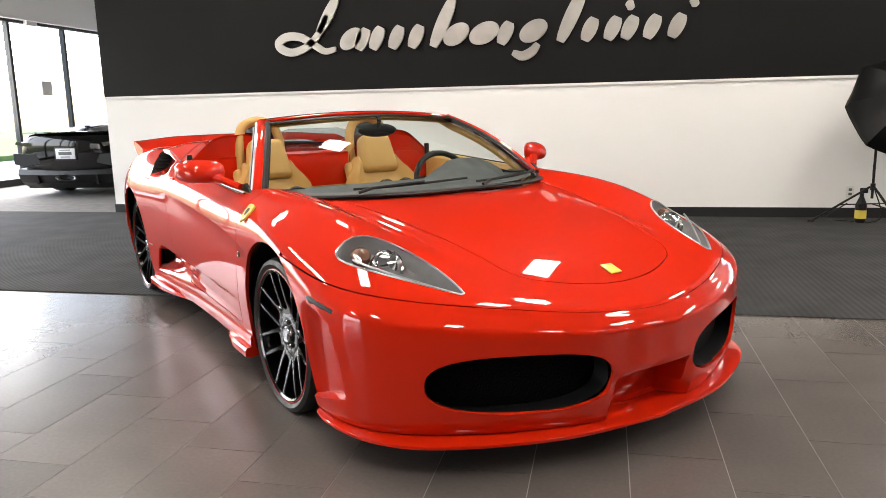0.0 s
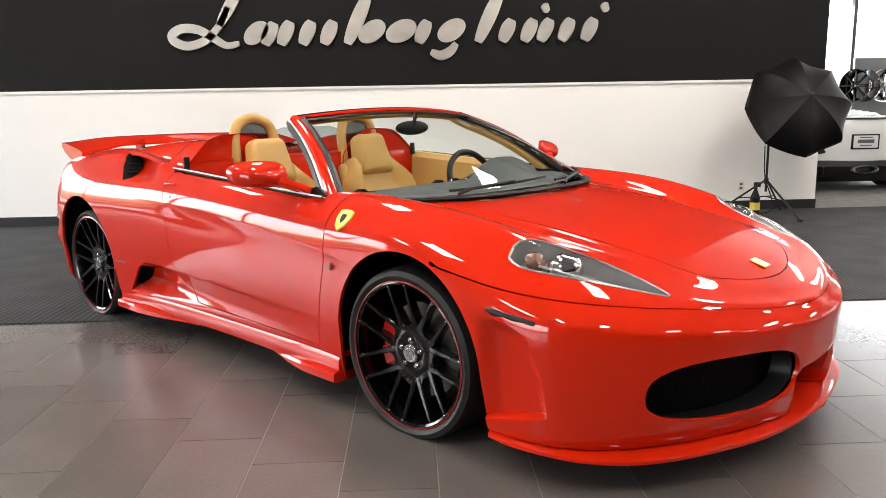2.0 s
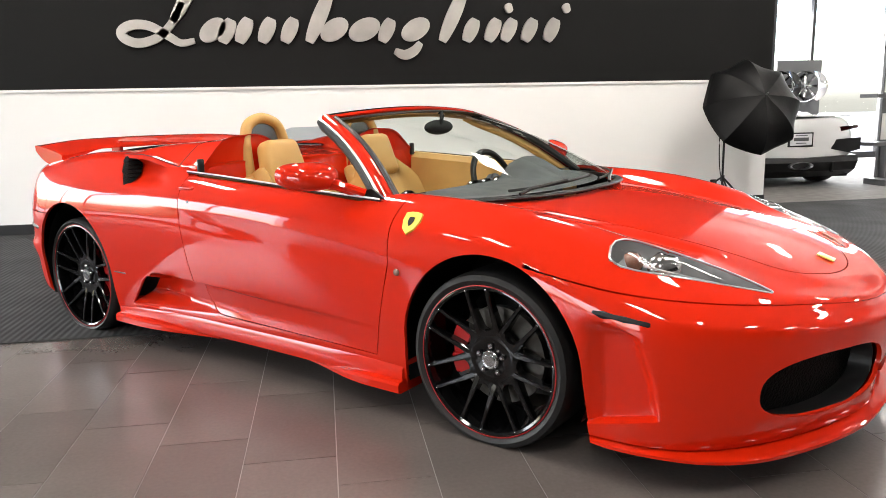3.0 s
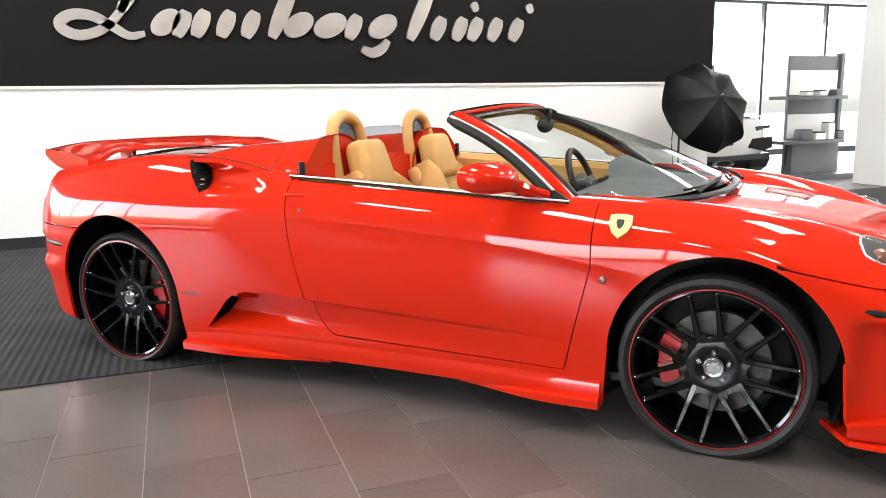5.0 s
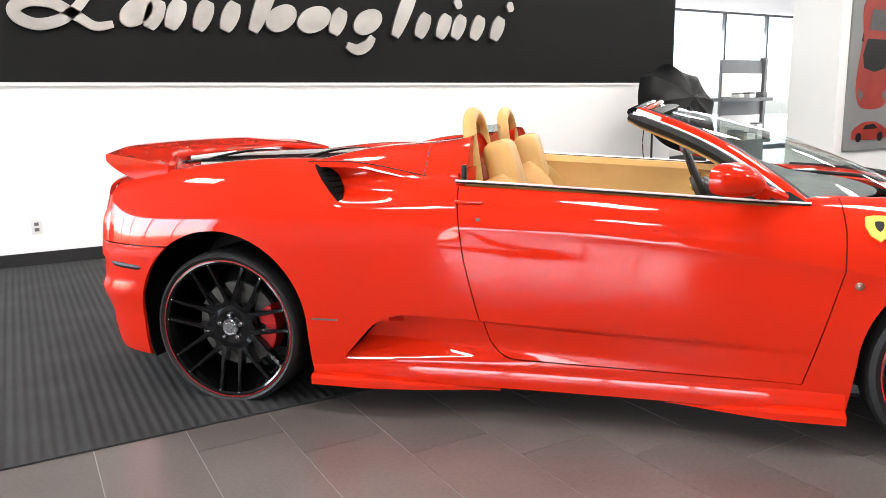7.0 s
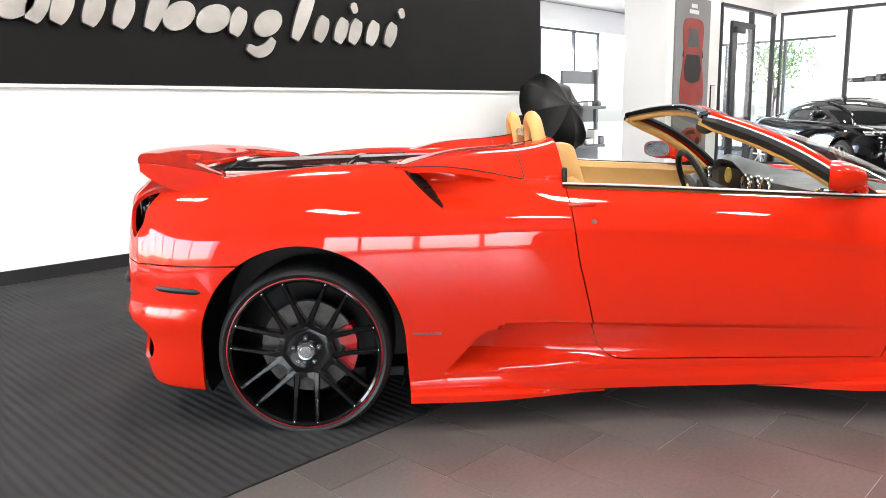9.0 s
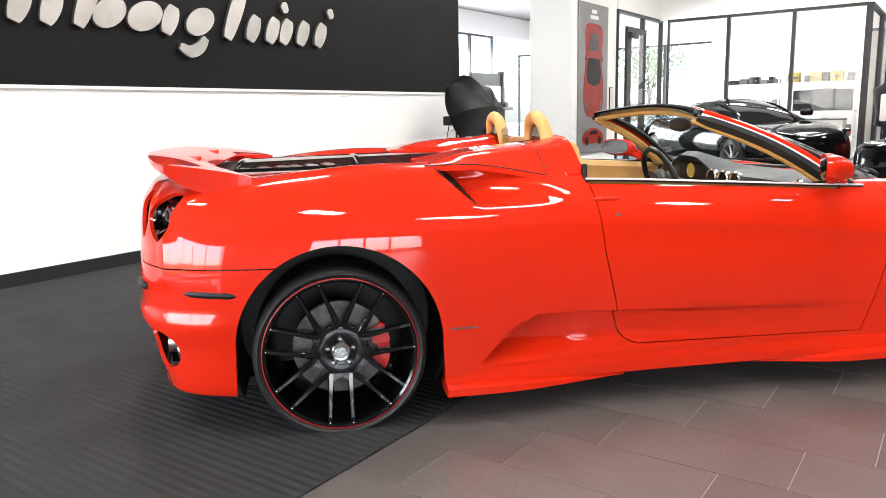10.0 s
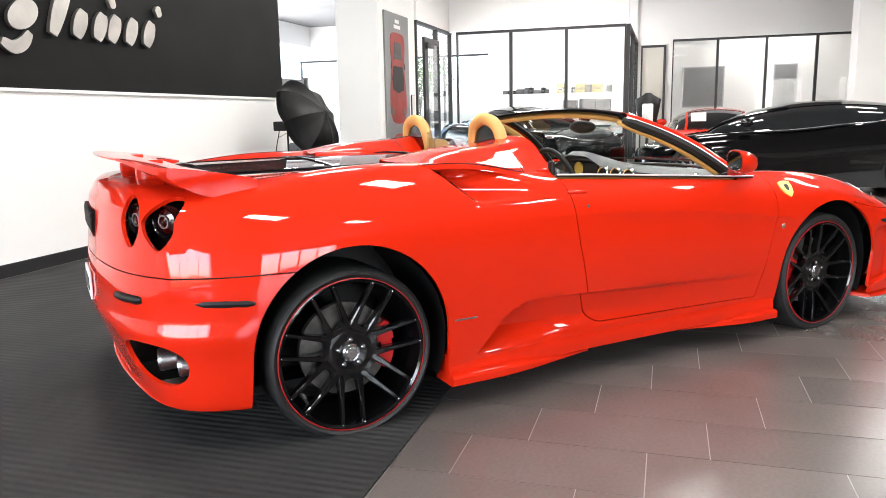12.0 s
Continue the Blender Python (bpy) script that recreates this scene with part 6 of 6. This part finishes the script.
# ---- display shelf, wheel panel, poster ----
shelf = thing("display_shelf", "tall grey display shelf with goods on two boards", "shelf", pose(5.92, 9.62, 0))
part("back_panel", box(0.0, 0.94, 0.0, 0.05, 0, 1.82, 0.004), M["grey_board"], shelf, smooth=False)
part("side_panel", box(0.942, 1.00, -0.06, 0.05, 0, 1.86, 0.004), M["grey_board"], shelf, smooth=False)
for z in (0.585, 1.23):
    part("shelf_board", box(-0.36, 0.80, -0.34, 0.0, z - 0.05, z, 0.004), M["grey_board"], shelf, smooth=False)
part("plinth", box(-0.20, 0.94, -0.42, -0.002, 0, 0.08, 0.004), M["grey_board"], shelf, smooth=False)
part("base", box(0.02, 0.92, -0.12, -0.002, 0.08, 0.535, 0.004), M["grey_board"], shelf, smooth=False)
for z in (0.585, 1.23):
    part("light_panel", box(0.01, 0.93, -0.012, -0.002, z + 0.02, z + 0.38), M["paper"], shelf, smooth=False)
for k, (x, z, w, h) in enumerate(((0.0, .587, .22, .14), (0.28, .587, .20, .10), (0.52, .587, .12, .24), (0.70, .587, .14, .12), (0.05, 1.232, .12, .05), (0.30, 1.232, .14, .06), (0.62, 1.232, .10, .07))):
    item = thing("boxed_goods", "small pale and dark goods on the display shelf", "goods", pose(5.92 + x, 9.40, z), "goods on the display shelf")
    part("carton", round_box(0, w, -0.08, 0.08, 0, h, 0.012), M["paper"] if k % 3 else M["grey_board"], item)
    part("lid", round_box(0.01, w - 0.01, -0.07, 0.07, h - 0.001, h + 0.02, 0.006), M["black"] if k % 2 else M["grey_board"], item)

panel = thing("wheel_panel", "grey panel with a bright alloy wheel mounted on it", "display panel", pose(7.03, 13.15, 0))
part("panel", box(-0.45, 0.45, 0.0, 0.06, 0, 1.90, 0.004), M["grey_board"], panel, smooth=False)
for x, y, mt, lab in ((-0.10, -0.33, "chrome", "bright alloy wheel"), (-0.62, -0.33, "gloss_black", "black alloy wheel")):
    wm = pose(x, y, 1.42, 0, 0, 116) @ Matrix.Scale(1.12, 4)
    part("alloy_wheel", lathe([(0.24, 0.0), (0.25, 0.01), (0.235, 0.012), (0.222, -0.06), (0.222, -0.20), (0.245, -0.25), (0.235, -0.25), (0.20, -0.20)], 40, "Y", None, wm), M[mt], panel, lab)
    bm = bmesh.new()
    for k in range(8):
        a = 2 * math.pi * k / 8
        sweep([wm @ Vector((r * math.cos(a), -0.02, r * math.sin(a))) for r in (0.02, 0.12, 0.23)], [0.030, 0.022, 0.026], 6, 1, (0, 1, 0), bm)
    part("wheel_spokes", bm, M[mt], panel)
    part("wheel_peg", rod(bmesh.new(), (x + 0.02, y - 0.02, 1.42), (x + 0.12 if x > -0.3 else -0.40, 0.02, 1.42), 0.035), M["steel"], panel)

poster = thing("wall_poster", "tall grey poster of a red car seen from above", "poster", pose(7.06, 7.945, 1.66))
part("board", box(-0.59, 0.59, -0.03, 0.0, -1.22, 1.22, 0.004), M["grey_print"], poster, smooth=False)


def print_shape(name, half, mat, x0=0.0, z0=0.0):
    pts = half + [(-a, b) for a, b in half[::-1]]
    curve = smooth_curve([(a, 0, b) for a, b in pts] + [(pts[0][0], 0, pts[0][1])], 4)[:-1]
    part(name, slab([(x0 + p.x, z0 + p.z) for p in curve], 0.004, Matrix(((1, 0, 0, 0), (0, 0, -1, -0.0305), (0, 1, 0, 0), (0, 0, 0, 1)))), mat, poster, smooth=False)


print_shape("printed_car", [(0.15, 0.90), (0.31, 0.86), (0.36, 0.70), (0.32, 0.38), (0.35, 0.15), (0.40, -0.12), (0.40, -0.40), (0.30, -0.58), (0.12, -0.63)], M["print_red"])


def print_patch(name, pts, mat):
    part(name, slab(pts, 0.003, Matrix(((1, 0, 0, 0), (0, 0, -1, -0.0348), (0, 1, 0, 0), (0, 0, 0, 1)))), mat, poster, smooth=False)


print_patch("printed_glass", [(-0.22, 0.34), (0.22, 0.34), (0.30, 0.12), (0.25, -0.06), (0.0, -0.11), (-0.25, -0.06), (-0.30, 0.12)], M["black"])
print_patch("printed_engine_cover", [(-0.15, 0.74), (0.15, 0.74), (0.20, 0.46), (-0.20, 0.46)], M["dash"])
for sd in (1, -1):
    print_patch("printed_lamp", [(sd * 0.22, -0.42), (sd * 0.35, -0.34), (sd * 0.36, -0.44), (sd * 0.28, -0.52)], M["grey_board"])
    print_patch("printed_intake", [(sd * 0.36, 0.30), (sd * 0.33, 0.42), (sd * 0.31, 0.30)], M["black"])
print_shape("printed_car_small", [(0.10, 0.13), (0.22, 0.10), (0.40, 0.02), (0.43, -0.08), (0.38, -0.12), (0.1, -0.13)], M["print_red"], 0.0, -0.94)
print_patch("printed_glass", [(-0.12, -0.86), (0.10, -0.84), (0.20, -0.91), (-0.16, -0.92)], M["black"])
for x in (-0.26, 0.27):
    print_patch("printed_tyre", [(x + 0.07 * math.cos(q), -1.03 + 0.07 * math.sin(q)) for q in [2 * math.pi * k / 14 for k in range(14)]], M["black"])
for z, w in ((1.09, 0.10), (1.00, 0.16)):
    part("print_bar", box(-w, w, -0.035, -0.0305, z - 0.03, z + 0.03), M["paper"], poster, smooth=False)

notice = thing("door_notice", "small framed notice beside the entrance", "notice", pose(7.88, 7.945, 1.32))
part("notice_frame", box(-0.08, 0.08, -0.02, 0.0, -0.22, 0.22, 0.003), M["frame_black"], notice, smooth=False)
part("notice_sheet", box(-0.07, 0.07, -0.024, -0.0195, -0.21, 0.21), M["paper"], notice, smooth=False)

# entrance door leaf, closed, with a heavy lock stile
door_leaf = thing("entrance_door", "black-framed glass entrance door with a closer box", "door", pose(8.35, 7.86, 0))
for x, w in ((0.0, 0.20), (0.94, 0.02)):
    part("stile", box(x, x + w, -0.025, 0.025, 0.02, 2.62), M["frame_black"], door_leaf, smooth=False)
for z in (0.02, 2.52):
    part("rail", box(0.20, 0.94, -0.025, 0.025, z, z + 0.10), M["frame_black"], door_leaf, smooth=False)
g = part("pane", box(0.20, 0.94, -0.004, 0.004, 0.12, 2.52), M["clear"], door_leaf, smooth=False)
g.visible_shadow = False
part("door_closer", round_box(0.02, 0.40, -0.09, -0.026, 2.42, 2.52, 0.01), M["frame_black"], door_leaf)
part("pull_handle", rod(bmesh.new(), (0.10, -0.07, 0.9), (0.10, -0.07, 1.3), 0.012), M["steel"], door_leaf)

# ---- goods in the display office ----
for yy in (4.7, 6.2):
    rack = thing("goods_rack", "white metal rack with boxed goods in the display office", "rack", pose(13.2, yy, 0), "racks in the display office")
    for x, y in ((0, 0), (0.4, 0), (0, 1.35), (0.4, 1.35)):
        part("upright", box(x - .015, x + .015, y - .015, y + .015, 0, 1.75), M["paper"], rack, smooth=False)
    for z in (0.45, 1.0, 1.62):
        part("rack_board", box(-0.02, 0.42, -0.02, 1.37, z, z + 0.03), M["paper"], rack, smooth=False)
random.seed(5)


def stored(y, z, w, h, mat, deep=0.30):
    g = thing("stored_goods", "boxed goods on a rack in the display office", "goods", pose(13.22, y, z), "goods on the racks")
    part("carton", round_box(0, deep, 0, w, 0, h, 0.015), M[mat], g)
    part("band", box(-0.004, 0.10, 0.02, w - 0.02, h * 0.35, h * 0.55), M["grey_board"], g, smooth=False)


for y0, y1, z, tall in ((4.72, 4.92, 1.65, 0.2), (5.22, 5.33, 1.65, 0.2), (5.62, 5.78, 1.65, 0.2), (6.22, 7.5, 1.65, 0.16), (6.22, 7.5, 1.03, 0.30), (6.22, 7.5, 0.48, 0.30), (4.75, 6.0, 0.48, 0.4), (4.75, 6.0, 1.03, 0.52)):
    y = y0
    while y < y1 - 0.1:
        w = random.uniform(0.07, 0.19) if tall < 0.5 else random.uniform(0.30, 0.42)
        h = tall * random.uniform(0.5, 1.0) if tall < 0.5 else random.uniform(0.40, 0.54)
        stored(y, z, w, h, random.choice(["black", "dash", "dash", "black", "grey_board"]))
        y += w + random.uniform(0.01, 0.06)
for y in (4.95, 5.35, 5.80):
    stored(y, 1.65, 0.24, 0.22, "card")
cabinet = thing("low_cabinet", "white low cabinet behind the office glass", "cabinet", pose(10.9, 4.6, 0))
part("body", box(0, 0.5, 0, 0.95, 0, 0.86, 0.006), M["paper"], cabinet, smooth=False)
part("cabinet_top", box(-0.01, 0.51, -0.01, 0.96, 0.861, 0.89, 0.004), M["grey_board"], cabinet, smooth=False)

suit = thing("display_suit", "black and white driving suit on a display form", "clothes display", pose(9.35, 3.77, 0))
secs = []
for z, rx, ry in ((0.0, .16, .16), (0.02, .16, .16), (0.05, .03, .03), (0.75, .03, .03), (0.80, .15, .19), (1.0, .13, .17), (1.2, .14, .21), (1.38, .12, .24), (1.46, .06, .10), (1.50, .05, .05)):
    secs.append([(rx * math.cos(q), ry * math.sin(q), z) for q in [2 * math.pi * k / 20 for k in range(20)]])
part("form", loft(secs, True, None, True), M["black"], suit, angle=50)
part("white_front", round_box(-0.155, -0.10, -0.10, 0.10, 0.86, 1.30, 0.03), M["paper"], suit, "white front panel")

# pictures in the far office
for y, w in ((2.55, 0.5), (0.55, 0.25)):
    pic = thing("framed_picture", "grey framed picture on the far office wall", "picture", pose(15.98, y, 1.78))
    part("picture_frame", box(-0.04, 0.0, -w - .03, w + .03, -0.53, 0.53, 0.004), M["steel"], pic, smooth=False)
    part("picture_print", box(-0.046, -0.039, -w, w, -0.5, 0.5), M["grey_print"], pic, smooth=False)

# exit box and small wall devices over the west windows
for y, z in ((12.1, 2.95), (12.3, 1.72)):
    dev = thing("wall_device", "small white box fixed to a window bar", "device", pose(-10.26, y, z))
    part("case", round_box(0, 0.08, -0.13, 0.13, -0.13, 0.13, 0.01), M["paper"], dev)


# ---- trees outside ----
def build_tree(x, y, h, seed):
    rnd = random.Random(seed)
    t = thing("tree", "leafy green tree outside the windows", "tree", pose(x, y, -0.12), "trees outside")
    trunk = [(rnd.uniform(-.06, .06) * k, rnd.uniform(-.06, .06) * k, h * 0.55 * k / 5) for k in range(6)]
    bm = sweep(trunk, [0.13, 0.11, 0.10, 0.085, 0.07, 0.05], 8)
    tips = []
    for k in range(9):
        a, b = 2 * math.pi * k / 9 + rnd.uniform(-.3, .3), rnd.uniform(0.4, 1.0)
        p0 = Vector(trunk[3 + k % 3])
        p2 = p0 + Vector((math.cos(a) * h * 0.25 * b, math.sin(a) * h * 0.25 * b, h * rnd.uniform(0.15, 0.38)))
        p1 = (p0 + p2) / 2 + Vector((0, 0, 0.15))
        sweep(smooth_curve([p0, p1, p2], 3), [0.045, 0.04, 0.034, 0.03, 0.024, 0.018, 0.012], 6, 1, (0.1, 0.2, 1), bm)
        tips += [p1, p2]
    part("trunk", bm, M["bark"], t)
    bm = bmesh.new()
    for p in tips:
        for _ in range(110):
            c = p + Vector((rnd.gauss(0, .45), rnd.gauss(0, .45), rnd.gauss(0, .38)))
            m = Matrix.Translation(c) @ Euler((rnd.uniform(0, 6), rnd.uniform(0, 6), rnd.uniform(0, 6))).to_matrix().to_4x4()
            s = rnd.uniform(.05, .10)
            bm.faces.new([bm.verts.new(m @ Vector(q)) for q in ((-s, 0, 0), (0, -s * .5, .01), (s, 0, 0), (0, s * .5, .01))])
    part("crown", bm, M["leaf"], t, smooth=False)
    return t


for k, (x, y, h) in enumerate(((-60, 62, 7.0), (-66, 18, 6.0), (30.0, 15.2, 5.5),)):
    build_tree(x, y, h, k)

# ---- floor tiles ----
TILE_W, TILE_L, GAP = 0.3065, 0.604, 0.0034
bm = box(GAP / 2, TILE_W - GAP / 2, GAP / 2, TILE_L - GAP / 2, -0.004, 0.0)
tile_mesh = bpy.data.meshes.new("tile")
bm.to_mesh(tile_mesh)
bm.free()
tile_mesh.materials.append(M["tile"])
floor_tiles = tagged(new("pavement"), "brown-grey rectangular porcelain tiles in a stepped bond", kind="structure")
near, far = [], []
X0, Y0 = -2.360, 3.417
for i in range(-27, 50):
    for j in range(-20, 20):
        x, y = X0 + i * TILE_W, Y0 - (i % 3) * TILE_L / 3 + j * TILE_L
        if x > 12 or y < -7 or y + TILE_L > MAT_EDGE + 0.6:
            continue
        if y + TILE_L > MAT_EDGE + 0.002:
            far.append((x, y, MAT_EDGE - y))
        elif -5.2 < x < 0.2 and 0.8 < y:
            near.append((x, y))
        else:
            far.append((x, y, TILE_L))
for x, y in near[:300]:
    ob = new("tile", tile_mesh)
    ob.parent = floor_tiles
    ob.location = (x, y, 0)
verts, faces = [], []
for x, y, ln in far + [(x, y, TILE_L) for x, y in near[300:]]:
    if ln < 0.02:
        continue
    k = len(verts)
    for z in (-0.004, 0.0):
        verts += [(x + GAP / 2, y + GAP / 2, z), (x + TILE_W - GAP / 2, y + GAP / 2, z), (x + TILE_W - GAP / 2, y + ln - GAP / 2, z), (x + GAP / 2, y + ln - GAP / 2, z)]
    faces += [(k + 4, k + 5, k + 6, k + 7), (k, k + 1, k + 5, k + 4), (k + 1, k + 2, k + 6, k + 5), (k + 2, k + 3, k + 7, k + 6), (k + 3, k, k + 4, k + 7)]
me = bpy.data.meshes.new("tiles")
me.from_pydata(verts, [], faces)
me.materials.append(M["tile"])
rest = new("tiles", me)
rest.parent = floor_tiles
tagged(rest, kind="stuff")
